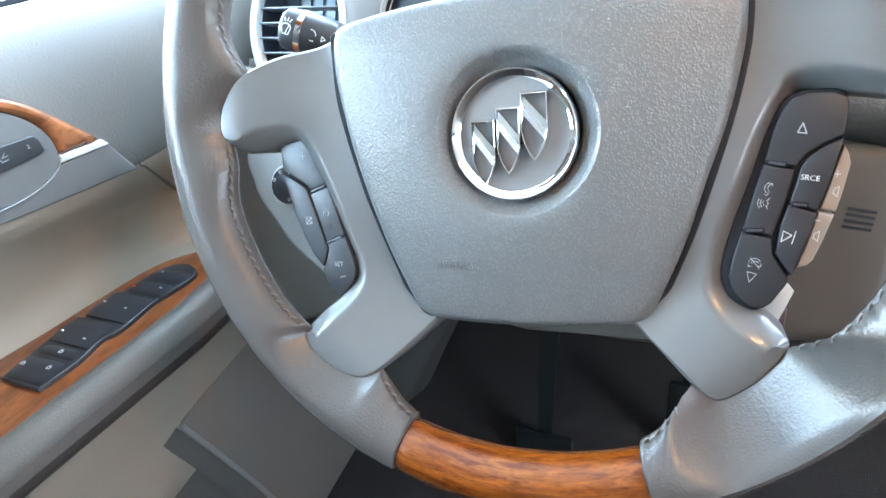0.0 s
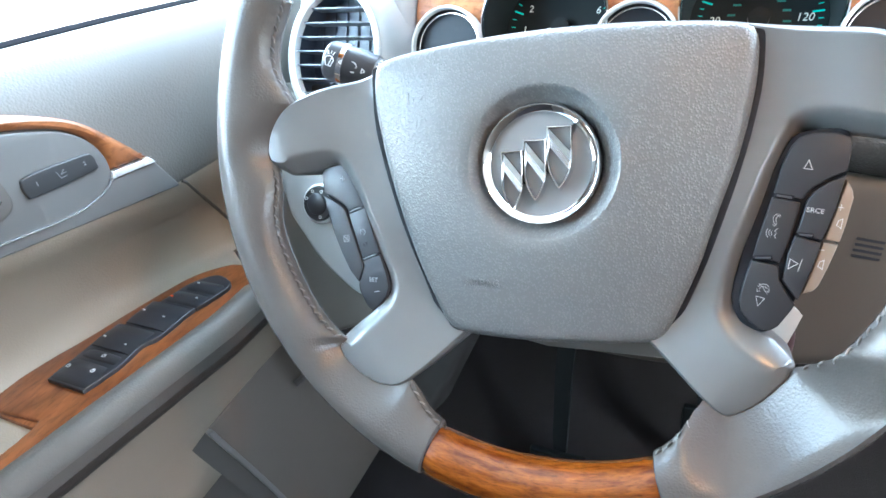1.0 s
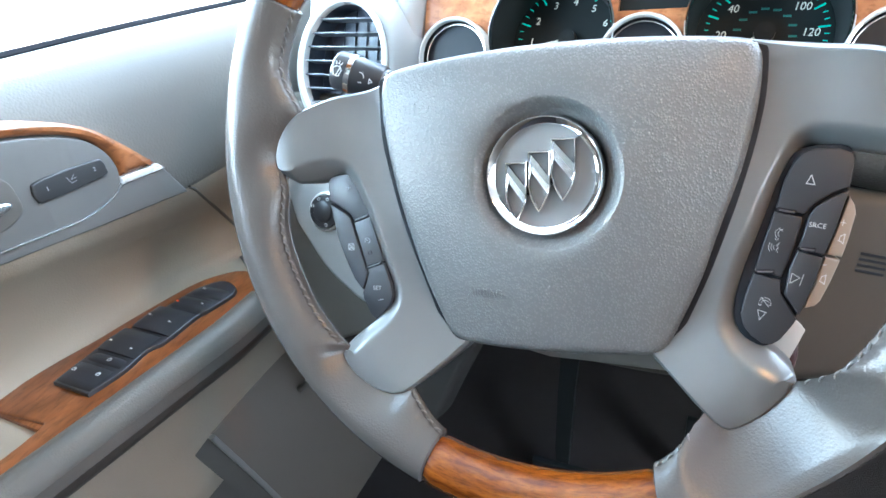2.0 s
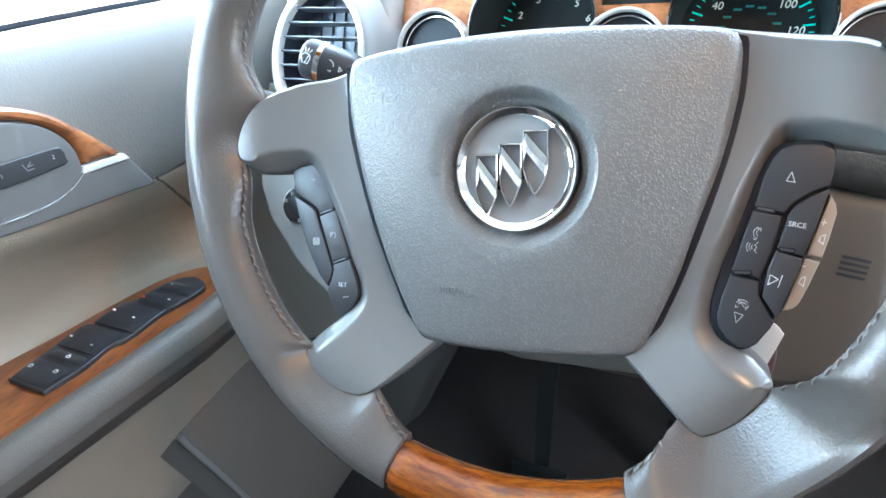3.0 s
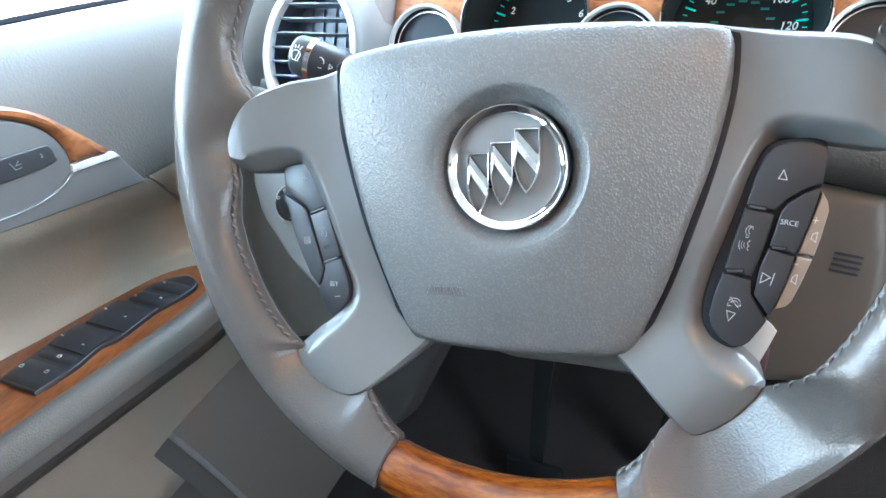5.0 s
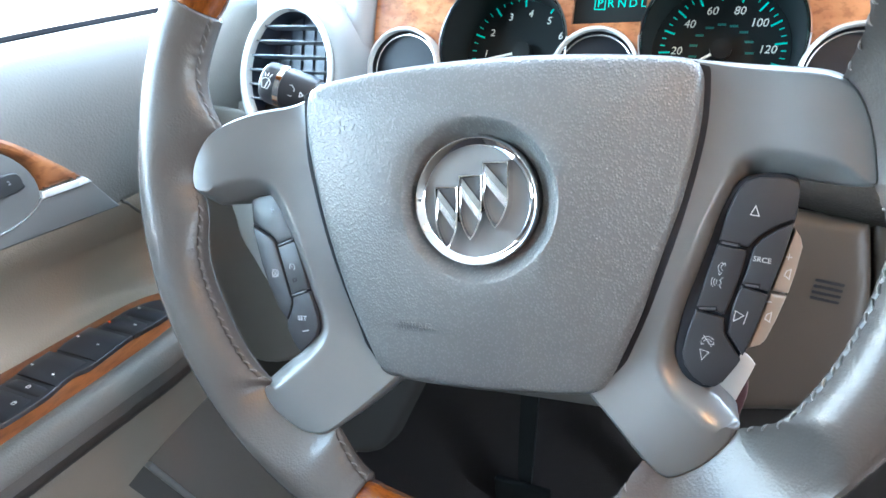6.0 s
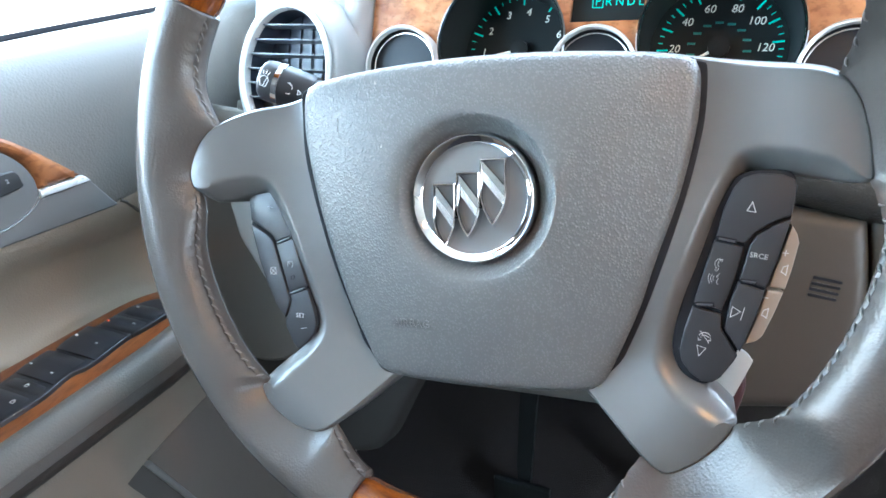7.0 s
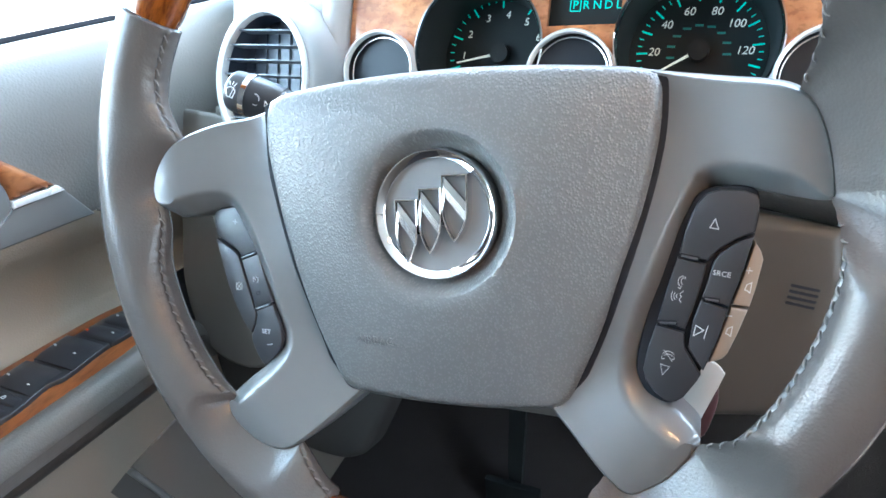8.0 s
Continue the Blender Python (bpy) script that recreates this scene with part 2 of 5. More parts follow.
def slab(loop, y, thick, bevel=0.001, segs=3, yfun=None, cut=0.0, back=True):
    """A plate with a rounded front rim. loop: 2D (x, z); its front lies at y and faces -y."""
    bm = bmesh.new()
    rings = [[(x, y + thick, z) for x, z in loop]] if back else []
    for i in range(segs + 1):
        a = radians(90 * i / segs)
        lp = inset(loop, bevel * (1 - math.cos(a))) if i else loop
        rings.append([(x, y + bevel * (1 - math.sin(a)), z) for x, z in lp])
    vs = [[bm.verts.new(p) for p in r] for r in rings]
    k = len(loop)
    for r0, r1 in zip(vs, vs[1:]):
        for i in range(k):
            bm.faces.new((r0[i], r0[(i + 1) % k], r1[(i + 1) % k], r1[i]))
    for ring in ([vs[-1], vs[0]] if back else [vs[-1]]):
        ed = [bm.edges.get((ring[i], ring[(i + 1) % k])) for i in range(k)]
        bmesh.ops.triangle_fill(bm, edges=ed, use_beauty=True, normal=(0, -1, 0))
    if cut:
        xs, zs = [p[0] for p in loop], [p[1] for p in loop]
        for ax, lo, hi in ((0, min(xs), max(xs)), (2, min(zs), max(zs))):
            s = lo + cut
            while s < hi:
                no = [0, 0, 0]
                no[ax] = 1
                co = [0, 0, 0]
                co[ax] = s
                bmesh.ops.bisect_plane(bm, geom=bm.verts[:] + bm.edges[:] + bm.faces[:], plane_co=co, plane_no=no)
                s += cut
    if yfun:
        for v in bm.verts:
            v.co.y += yfun(v.co.x, v.co.z)
    return bm


def tube(points, radius, sides=12, closed=False, bm=None, squash=1.0):
    """A round bar along 3D points; radius a number or one per point."""
    bm = bm or bmesh.new()
    k = len(points)
    P = [Vector(p) for p in points]
    rad = radius if isinstance(radius, (list, tuple)) else [radius] * k
    rings, up = [], None
    for i in range(k):
        d = (P[(i + 1) % k] - P[i - 1]) if closed or 0 < i < k - 1 else (P[1] - P[0] if i == 0 else P[-1] - P[-2])
        d.normalize()
        if up is None:
            up = d.orthogonal().normalized()
        up = (up - d * up.dot(d)).normalized()
        side = d.cross(up)
        rings.append([bm.verts.new(P[i] + rad[i] * (up * math.cos(2 * math.pi * j / sides) + side * squash * math.sin(2 * math.pi * j / sides))) for j in range(sides)])
    for i in range(k if closed else k - 1):
        a, b = rings[i], rings[(i + 1) % k]
        for j in range(sides):
            bm.faces.new((a[j], a[(j + 1) % sides], b[(j + 1) % sides], b[j]))
    if not closed:
        bm.faces.new(rings[0])
        bm.faces.new(rings[-1])
    return bm


def lathe(profile, cx, cz, segs=48, cap_front=False, tall=0.0):
    """Turn (radius, y) pairs round an axis along y through (cx, cz)."""
    bm = bmesh.new()
    rings = [[bm.verts.new((cx + r * math.cos(2 * math.pi * j / segs), y, cz + (r + tall if r > tall else r) * math.sin(2 * math.pi * j / segs))) for j in range(segs)] for r, y in profile]
    for a, b in zip(rings, rings[1:]):
        for j in range(segs):
            bm.faces.new((a[j], a[(j + 1) % segs], b[(j + 1) % segs], b[j]))
    if cap_front:
        bm.faces.new(rings[-1])
    return bm


def loft(rows, closed=False, cap=False):
    """A skin over rows of 3D points."""
    bm = bmesh.new()
    vs = [[bm.verts.new(p) for p in r] for r in rows]
    for a, b in zip(vs, vs[1:]):
        k = len(a)
        for j in range(k if closed else k - 1):
            bm.faces.new((a[j], a[(j + 1) % k], b[(j + 1) % k], b[j]))
    if cap:
        bm.faces.new(vs[0])
        bm.faces.new(vs[-1])
    return bm


def box(bm, lo, hi):
    m = Matrix.Translation([(a + b) / 2 for a, b in zip(lo, hi)]) @ Matrix.Diagonal([b - a for a, b in zip(lo, hi)] + [1])
    bmesh.ops.create_cube(bm, size=1, matrix=m)
    return bm


def rbox(lo, hi, bevel=0.002, segs=2):
    bm = box(bmesh.new(), lo, hi)
    bmesh.ops.bevel(bm, geom=bm.edges[:], offset=bevel, segments=segs, affect="EDGES", profile=0.5)
    return bm


def letters(name, body, size, place, mat, parent, depth=0.0002, turn=0.0, label="", align="CENTER", slant=0.0, tip=0.0):
    """Raised lettering that faces -y; place: (x, y, z) of its middle."""
    cu = bpy.data.curves.new(name, "FONT")
    cu.body, cu.size, cu.extrude, cu.align_x, cu.align_y, cu.resolution_u, cu.shear = body, size, depth, align, "CENTER", 3, slant
    tmp = bpy.data.objects.new(name, cu)
    scene.collection.objects.link(tmp)
    me = bpy.data.meshes.new_from_object(tmp.evaluated_get(bpy.context.evaluated_depsgraph_get()))
    bpy.data.objects.remove(tmp)
    me.transform(pose(*place, 90 + tip, 0, 0) @ pose(0, 0, 0, 0, 0, turn))
    me.materials.clear()
    me.materials.append(mat)
    ob = new(name, me)
    ob.parent = parent
    return tagged(ob, label) if label else ob


def strokes(name, lines, y, width, mat, parent, label="", yfun=None):
    """Printed line work: open polylines of (x, z), as thin raised bars just proud of y."""
    bm = bmesh.new()
    for ln in lines:
        for a, b in zip(ln, ln[1:]):
            a, b = np.array(a, float), np.array(b, float)
            d = (b - a) / max(np.linalg.norm(b - a), 1e-9)
            n = np.array((-d[1], d[0])) * width / 2
            e = d * width / 2
            q = (a - e + n, a - e - n, b + e - n, b + e + n)
            fr = [bm.verts.new((p[0], y + (yfun(*p) if yfun else 0), p[1])) for p in q]
            bk = [bm.verts.new((p[0], y + 0.0004 + (yfun(*p) if yfun else 0), p[1])) for p in q]
            bm.faces.new(fr)
            for i in range(4):
                bm.faces.new((fr[i], fr[(i + 1) % 4], bk[(i + 1) % 4], bk[i]))
    return part(name, bm, mat, parent, label, smooth=False)


def sm(a, b, x):
    t = min(1.0, max(0.0, (x - a) / (b - a)))
    return t * t * (3 - 2 * t)


# ---- cabin shell ----
def shell(name, lo, hi, mat, label):
    return solo(name, rbox(lo, hi, 0.004), mat, Matrix(), label, kind="structure", smooth=False)


shell("floor", (-0.52, -1.7, -0.04), (1.3, 1.05, 0.0), CARPET, "black carpet over the footwell floor")
shell("firewall", (-0.52, 0.78, 0.0), (1.3, 0.82, 0.80), CARPET, "black carpeted bulkhead behind the pedals")
shell("ceiling", (-0.56, -1.7, 1.24), (1.34, 0.30, 1.28), HEADLINER, "pale grey fabric headliner")
# unseen; closed with no rear window, to keep light off the wheel
shell("wall_rear", (-0.56, -1.74, 0.0), (1.34, -1.70, 1.24), TAUPE, "unseen taupe wall that closes the cabin's rear against light")
# unseen panel in place of the driver's dark body; holds back light from behind
shell("wall_light_block", (-0.50, -0.86, 0.0), (1.30, -0.80, 1.10), BLOCKER_BROWN, "unseen dark brown upright panel added to cut the fill light from behind")
shell("cowl", (-0.52, 0.52, 0.50), (1.30, 1.05, 0.56), DARK_PANEL, "dark cowl under the windscreen")
# unseen; pale enough to bounce some light back from the right
shell("wall_right", (1.30, -1.7, 0.0), (1.34, 1.05, 0.76), GREY_PLASTIC, "grey far door panel of the cabin")
shell("wall_right_rear", (1.30, -1.7, 0.76), (1.34, -0.80, 1.24), GREY_PLASTIC, "grey pillar trim behind the far door")
shell("wall_right_front", (1.30, -0.22, 0.76), (1.34, 1.05, 1.24), GREY_PLASTIC, "grey trim before the far door window")
shell("wall_left_rear", (-0.56, -1.7, 0.0), (-0.50, -0.64, 0.76), TAUPE, "taupe rear door panel")
shell("pillar_middle", (-0.56, -0.76, 0.76), (-0.50, -0.64, 1.24), HEADLINER, "pale pillar trim behind the driver door")
# unseen; wide enough to limit the light through the rear side window
shell("pillar_rear", (-0.56, -1.7, 0.76), (-0.50, -1.05, 1.24), HEADLINER, "unseen pale rear trim, widened to narrow the rear side window")
for side, x in (("left", -0.50), ("right", 1.26)):
    bmp = tube([(x, 0.98, 0.72), (x * 0.98 + 0.01, 0.66, 1.0), (x * 0.94 + 0.04, 0.30, 1.25)], 0.028, 10)
    solo("pillar_" + side, bmp, HEADLINER, Matrix(), "pale trimmed windscreen pillar", kind="structure")
shell("backdrop_building", (-9.4, -14, -0.55), (-9.0, 16, 4.2), material("pale_render", (0.78, 0.76, 0.72), 0.9, grain=0.003, grain_scale=40), "pale sunlit rendered building wall")
for yy in (-3.0, 3.4, 9.8):
    shell("backdrop_pier", (-9.0, yy, -0.55), (-8.8, yy + 0.9, 4.2), material("tan_render", (0.55, 0.36, 0.22), 0.9, grain=0.003, grain_scale=40), "tan pier on the building wall")
shell("wall_left", (-0.56, -0.64, -0.04), (-0.49, 1.05, 0.70), DARK_PANEL, "outer skin of the driver side")
bm = bmesh.new()
bmesh.ops.create_grid(bm, x_segments=1, y_segments=1, size=3000, matrix=Matrix.Translation((0, 0, -0.55)))
solo("ground", bm, CONCRETE, Matrix(), "pale sunlit concrete forecourt", kind="structure", smooth=False)


# ---- driver door ----
ARMREST_DARK = material("armrest_ribs", (0.055, 0.046, 0.039), 0.55, grain=0.0001, grain_scale=900)
HANDLE_GREY = material("handle_grey", (0.135, 0.132, 0.128), 0.45, grain=0.00005, grain_scale=1800, mottle=0.04)
POCKET = material("pocket_grey", (0.17, 0.148, 0.126), 0.55, grain=0.0001, grain_scale=1200)

def low_edge(y):
    return 0.6262 - 0.147 * min(y, 0.076)


def build_door():
    door = thing("door_1", pose(0, 0, 0), "closed driver door with grey vinyl top, beige insert and wood trim", "car door", kind="structure")
    ys = [-0.62 + 0.03 * i for i in range(38)]
    rows = []
    for y in ys:
        le, dr = low_edge(y), 0.04 * max(0, y - 0.02)
        ins = 0.03 * sm(0.10, 0.40, y)
        rows.append([(x + ins, y, z) for x, z in (
            (-0.475, 0.70), (-0.475, 0.738 - dr), (-0.455, 0.7420 - dr), (-0.41, 0.7475 - dr), (-0.388, 0.7475 - dr), (-0.372, 0.740 - dr), (-0.3615, 0.725 - dr * 0.7), (-0.356, 0.70),
            (-0.353, 0.67), (-0.352, 0.645), (-0.352, le + 0.004), (-0.356, le - 0.004), (-0.364, le - 0.010))])
    part("upper_panel", loft(rows), GREY_VINYL, door, "dark grey grained vinyl top", angle=70)
    part("weather_strip", tube([(-0.4565 + 0.03 * sm(0.10, 0.40, y), y, 0.7435 - 0.04 * max(0, y - 0.02)) for y in ys], 0.0035, 8), SEAM, door, "black rubber window strip")
    rows = []
    for y in ys:
        le, d = low_edge(y), 1 - 0.72 * sm(0.03, 0.16, y)
        ins = 0.03 * sm(0.10, 0.40, y)
        rows.append([(x + ins, y, z) for x, z in (
            (-0.351, le + 0.001), (-0.353, le - 0.006), (-0.358 - 0.010 * d, le - 0.022), (-0.362 - 0.030 * d, le - 0.040), (-0.364 - 0.046 * d, 0.565), (-0.364 - 0.054 * d, 0.54),
            (-0.362 - 0.056 * d, 0.518), (-0.355 - 0.05 * d, 0.509), (-0.33 - 0.05 * sm(0.10, 0.14, y), 0.507))])
    part("door_insert", loft(rows), BEIGE, door, "beige scooped vinyl insert", angle=70)

    # armrest pad with a rolled edge
    rows = []
    for y in [-0.60 + 0.025 * i for i in range(30)]:
        k = sm(0.080, 0.125, y)
        e = -0.3065 - 0.15 * max(0, 0.03 - y) * (1 if y > -0.2 else 0.23 / max(0.03 - y, 0.23)) - 0.035 * k
        rows.append([(e + dx, y, z - 0.05 * k) for dx, z in (
            (-0.020, 0.500), (-0.008, 0.5125), (0.000, 0.5165), (0.008, 0.5165), (0.015, 0.512), (0.0188, 0.504), (0.0196, 0.500), (0.0186, 0.4992), (0.0198, 0.4975), (0.0188, 0.4967), (0.0200, 0.495), (0.0190, 0.4942), (0.0200, 0.4925), (0.0190, 0.4917), (0.0198, 0.490), (0.0185, 0.4892), (0.0190, 0.486), (0.017, 0.481), (0.011, 0.474), (0.000, 0.470), (-0.02, 0.468))])
    pad = part("armrest_pad", loft([r[:7] for r in rows]), ARMREST, door, "grey padded armrest edge", angle=70)
    part("armrest_underside", loft([r[6:] for r in rows]), ARMREST_DARK, pad, "dark brown ribbed underside", angle=70)
    rows = []
    for y in ys:
        e = -0.316 - 0.15 * min(0.2, max(0, 0.03 - y)) - 0.05 * sm(0.11, 0.22, y)
        rows.append([(e + (-0.353 - e) * k, y, z) for k, z in ((0, 0.476), (0.12, 0.455), (0.45, 0.43), (0.8, 0.405), (0.95, 0.390), (1.0, 0.384), (1.13, 0.374), (1.15, 0.340), (1.16, 0.308), (1.4, 0.304))])
    part("lower_insert", loft(rows), BEIGE, door, "beige vinyl below the armrest", angle=70)
    rows = [[(-0.358, y, 0.388), (-0.3605, y, 0.37), (-0.366, y, 0.25), (-0.37, y, 0.05), (-0.40, y, 0.04)] for y in ys]
    part("lower_panel", loft(rows), DARK_PANEL, door, "dark grey lower door panel", angle=70)
    m = slab(curve_loop([(0.012, 0.372, 1), (0.20, 0.384), (0.40, 0.40, 1), (0.42, 0.05, 1), (0.10, 0.05, 1), (0.066, 0.19), (0.034, 0.30)], 4), 0.3555, 0.012, 0.002)
    m.transform(pose(0, 0, 0, 0, 0, 90))
    pocket = part("map_pocket", m, POCKET, door, "grey moulded pocket front")
    edge = curve_loop([(0.012, 0.372), (0.034, 0.300), (0.066, 0.190), (0.100, 0.050), (0.104, 0.050), (0.070, 0.190), (0.038, 0.300), (0.016, 0.372)], 4)[:13]
    part("pocket_lip", tube([(-0.3535, y - 0.003, z) for y, z in edge], 0.0034, 10, squash=0.8), GREY_PLASTIC, pocket, "pale rolled pocket lip")
    # no real opening: a flat dark strip gives the shade inside the mouth
    part("pocket_shade", loft([[(-0.3568, y - 0.026, z - 0.004), (-0.3566, y - 0.016, z - 0.002), (-0.3564, y - 0.006, z)] for y, z in edge]), DARK_PANEL, pocket, "flat dark strip for the shade in the pocket's mouth")

    # wood sweep above the handle
    flip = pose(0, 0, 0, 0, 0, 90)
    top = [(-0.30, 0.742, 1), (-0.16, 0.742), (-0.10, 0.737), (-0.06, 0.729), (-0.034, 0.721), (-0.018, 0.7145), (0.0, 0.706), (0.017, 0.6945), (0.036, 0.675), (0.0565, 0.651, 1)]
    low = [(0.0205, 0.6547, 1), (0.0213, 0.6662), (0.0165, 0.6797), (0.0071, 0.6908), (-0.0064, 0.6997), (-0.0233, 0.7063), (-0.0381, 0.7109), (-0.07, 0.718), (-0.12, 0.7225), (-0.30, 0.722, 1)]
    bend = lambda x, z: 0.22 * max(0, z - 0.695) ** 1.25
    m = slab(curve_loop(top + low, 5), 0.3462, 0.01, 0.006, yfun=bend, cut=0.03)
    m.transform(flip)
    part("wood_sweep", m, SWEEP_WOOD_LIT, door, "glossy brown wood trim sweep, its reflection put into a paler colour")
    m = slab([(0.0207, 0.6545), (0.0565, 0.6505), (0.0612, 0.6446), (0.0186, 0.6492)], 0.3468, 0.008, 0.0012)
    m.transform(flip)
    part("trim_strip", m, SILVER, door, "satin silver trim strip")
    m = slab(curve_loop([(0.061, 0.645, 1), (0.0775, 0.6145, 1), (-0.0048, 0.6262), (-0.0762, 0.6372), (-0.30, 0.670, 1), (-0.30, 0.676, 1), (-0.07, 0.647), (-0.012, 0.6415), (0.0065, 0.6435), (0.0186, 0.6488)], 4), 0.3485, 0.01, 0.002)
    m.transform(flip)
    part("lower_band", m, HANDLE_GREY, door, "grey moulded band")
    bez = curve_loop([(0.020, 0.6552), (0.0203, 0.6662), (0.0155, 0.679), (0.0062, 0.690), (-0.007, 0.6987), (-0.0235, 0.7053), (-0.0381, 0.7099), (-0.07, 0.717), (-0.11, 0.7215), (-0.17, 0.7215), (-0.19, 0.70), (-0.18, 0.668), (-0.13, 0.654), (-0.0691, 0.6462), (-0.0354, 0.6414), (-0.012, 0.6404), (0.006, 0.6436), (0.017, 0.6495)], 4)
    m = slab(bez, 0.3478, 0.01, 0.0015, yfun=bend, cut=0.03)
    m.transform(flip)
    bezel = part("handle_bezel", m, HANDLE_GREY, door, "grey oval handle surround")
    lo = [p for p in bez if p[1] < 0.662 and -0.14 < p[0] < 0.019]
    lo.sort()
    part("bezel_line", tube([(-0.3474, y, z - 0.0002) for y, z in lo], 0.0009, 6), SATIN_CHROME, bezel, "thin bright edging")
    sw = curve_loop([(-0.040, 0.6805), (0.002, 0.6768), (0.0095, 0.6735), (0.0105, 0.6672), (0.006, 0.6622), (-0.040, 0.6645), (-0.0462, 0.6675), (-0.0468, 0.676)], 4)
    m = slab(sw, 0.3455, 0.004, 0.0012)
    m.transform(flip)
    mem = part("memory_switch", m, material("switch_grey", (0.034, 0.034, 0.036), 0.40), bezel, "dark grey seat memory switch")
    for body, y in (("1", -0.037), ("2", 0.001)):
        t = letters("numeral", body, 0.0042, (y, 0.3453, 0.6708 - 0.05 * y), FAINT, mem)
        t.data.transform(flip)
    m = strokes("seat_icon", [[(-0.0215, 0.6745), (-0.0195, 0.669), (-0.015, 0.669)], [(-0.0155, 0.674), (-0.0185, 0.6715), (-0.0145, 0.6715)]], 0.3453, 0.0004, FAINT, mem)
    m.data.transform(flip)
    m = slab(curve_loop([(-0.062, 0.692), (-0.057, 0.68), (-0.060, 0.664), (-0.09, 0.660), (-0.15, 0.672), (-0.16, 0.69), (-0.13, 0.705), (-0.085, 0.705)], 4), 0.3462, 0.003, 0.0008)
    m.transform(flip)
    part("handle_bowl", m, DARK_PANEL, bezel, "dark recess behind the door handle")
    m = slab(curve_loop([(-0.070, 0.679), (-0.069, 0.673), (-0.10, 0.672), (-0.15, 0.680), (-0.15, 0.690), (-0.10, 0.683)], 4), 0.338, 0.006, 0.002)
    m.transform(flip)
    part("door_handle", m, SATIN_CHROME, bezel, "satin silver pull lever")

    # armrest plate and switches, seen from above
    up = pose(0, 0, 0, -90, 0, 0)
    plate = curve_loop([(-0.425, -0.118, 1), (-0.418, -0.10), (-0.410, -0.06), (-0.401, -0.027), (-0.391, 0.020), (-0.377, 0.07), (-0.3586, 0.095), (-0.342, 0.104), (-0.322, 0.100), (-0.3085, 0.078), (-0.3055, 0.03), (-0.314, -0.04), (-0.3245, -0.09), (-0.340, -0.20, 1), (-0.356, -0.20, 1), (-0.3515, -0.132, 1), (-0.3528, -0.114), (-0.360, -0.1115), (-0.392, -0.115)], 5)
    m = slab(plate, -0.5145, 0.008, 0.002, cut=0.03)
    m.transform(up)
    arm = part("armrest_plate", m, DOOR_WOOD, door, "glossy brown wood armrest plate")
    part("cup_wall", rbox((-0.43, -0.1165, 0.468), (-0.3515, -0.1105, 0.5120), 0.002), DOOR_WOOD, arm, "wood end wall of the pull cup")
    part("cup_floor", rbox((-0.43, -0.26, 0.460), (-0.3450, -0.112, 0.474), 0.003), POCKET, arm, "grey floor of the pull cup")
    part("door_seam", tube([(-0.3512, 0.0815, 0.6165), (-0.3525, 0.0866, 0.6122), (-0.3690, 0.1112, 0.5851), (-0.3800, 0.1324, 0.5593), (-0.3784, 0.1441, 0.5371)], 0.0016, 6), DARK_PANEL, door, "dark panel gap")
    outline = [(-0.3835, -0.0795, 1), (-0.3842, -0.0595), (-0.3838, -0.0426), (-0.3845, -0.0237), (-0.376, -0.0123), (-0.3795, 0.0121), (-0.3715, 0.0244), (-0.3672, 0.0428), (-0.362, 0.0619), (-0.347, 0.0778), (-0.3275, 0.0740), (-0.3206, 0.065), (-0.3221, 0.053), (-0.3255, 0.0389), (-0.3300, 0.0246), (-0.3315, -0.0111), (-0.3378, -0.0244), (-0.3362, -0.0474), (-0.3392, -0.0666), (-0.3421, -0.0800, 1)]
    m = slab(curve_loop(outline, 4), -0.5185, 0.006, 0.0012)
    m.transform(up)
    panel = part("switch_panel", m, BLACK, door, "black window switch panel")
    for y0, y1, x0, x1, h in ((-0.0785, -0.0530, -0.3815, -0.3425, 0.5202), (-0.0515, -0.0395, -0.379, -0.3405, 0.5198), (-0.0385, -0.0075, -0.382, -0.3385, 0.5208), (-0.0065, 0.0275, -0.3765, -0.3315, 0.5208), (0.029, 0.0475, -0.366, -0.3275, 0.5202), (0.049, 0.066, -0.359, -0.3245, 0.5202)):
        xm, w = (x0 + x1) / 2, (x1 - x0) / 2
        prof = [(y0, h - 0.0035), (y0 + 0.001, h - 0.0006), (y0 + (y1 - y0) * 0.25, h + 0.0006), (y0 + (y1 - y0) * 0.6, h), (y1 - 0.0015, h - 0.0008), (y1, h - 0.0035)]
        rows = [[(xm + w * s, y, z - 0.0012 * s**6) for s in (-1, -0.9, -0.5, 0, 0.5, 0.9, 1)] for y, z in prof]
        part("rocker_switch", loft(rows), BLACK, panel, angle=60)
    for x, y, z in ((-0.377, -0.027, 0.5217), (-0.349, -0.030, 0.5217), (-0.372, 0.012, 0.5217), (-0.345, 0.009, 0.5217), (-0.352, 0.060, 0.5211), (-0.336, 0.040, 0.5211)):
        m = slab([(x - 0.0012, y - 0.0006), (x + 0.0012, y - 0.0006), (x + 0.0012, y + 0.0006), (x - 0.0012, y + 0.0006)], -z, 0.002, 0.0002, 1)
        m.transform(up)
        part("switch_mark", m, WHITE, panel, "small white printed mark")
    for x, y, z in ((-0.376, -0.064, 0.5212), (-0.350, -0.062, 0.5212), (-0.357, -0.0455, 0.5204)):
        m = strokes("lock_mark", [[(x - 0.0016, y - 0.0016), (x + 0.0016, y - 0.0016), (x + 0.0016, y + 0.0004), (x - 0.0016, y + 0.0004), (x - 0.0016, y - 0.0016)], arc_pts(x, y + 0.0004, 0.0012, 0, 180, 5)], -z, 0.0005, WHITE, panel, "small white printed lock")
        m.data.transform(up)
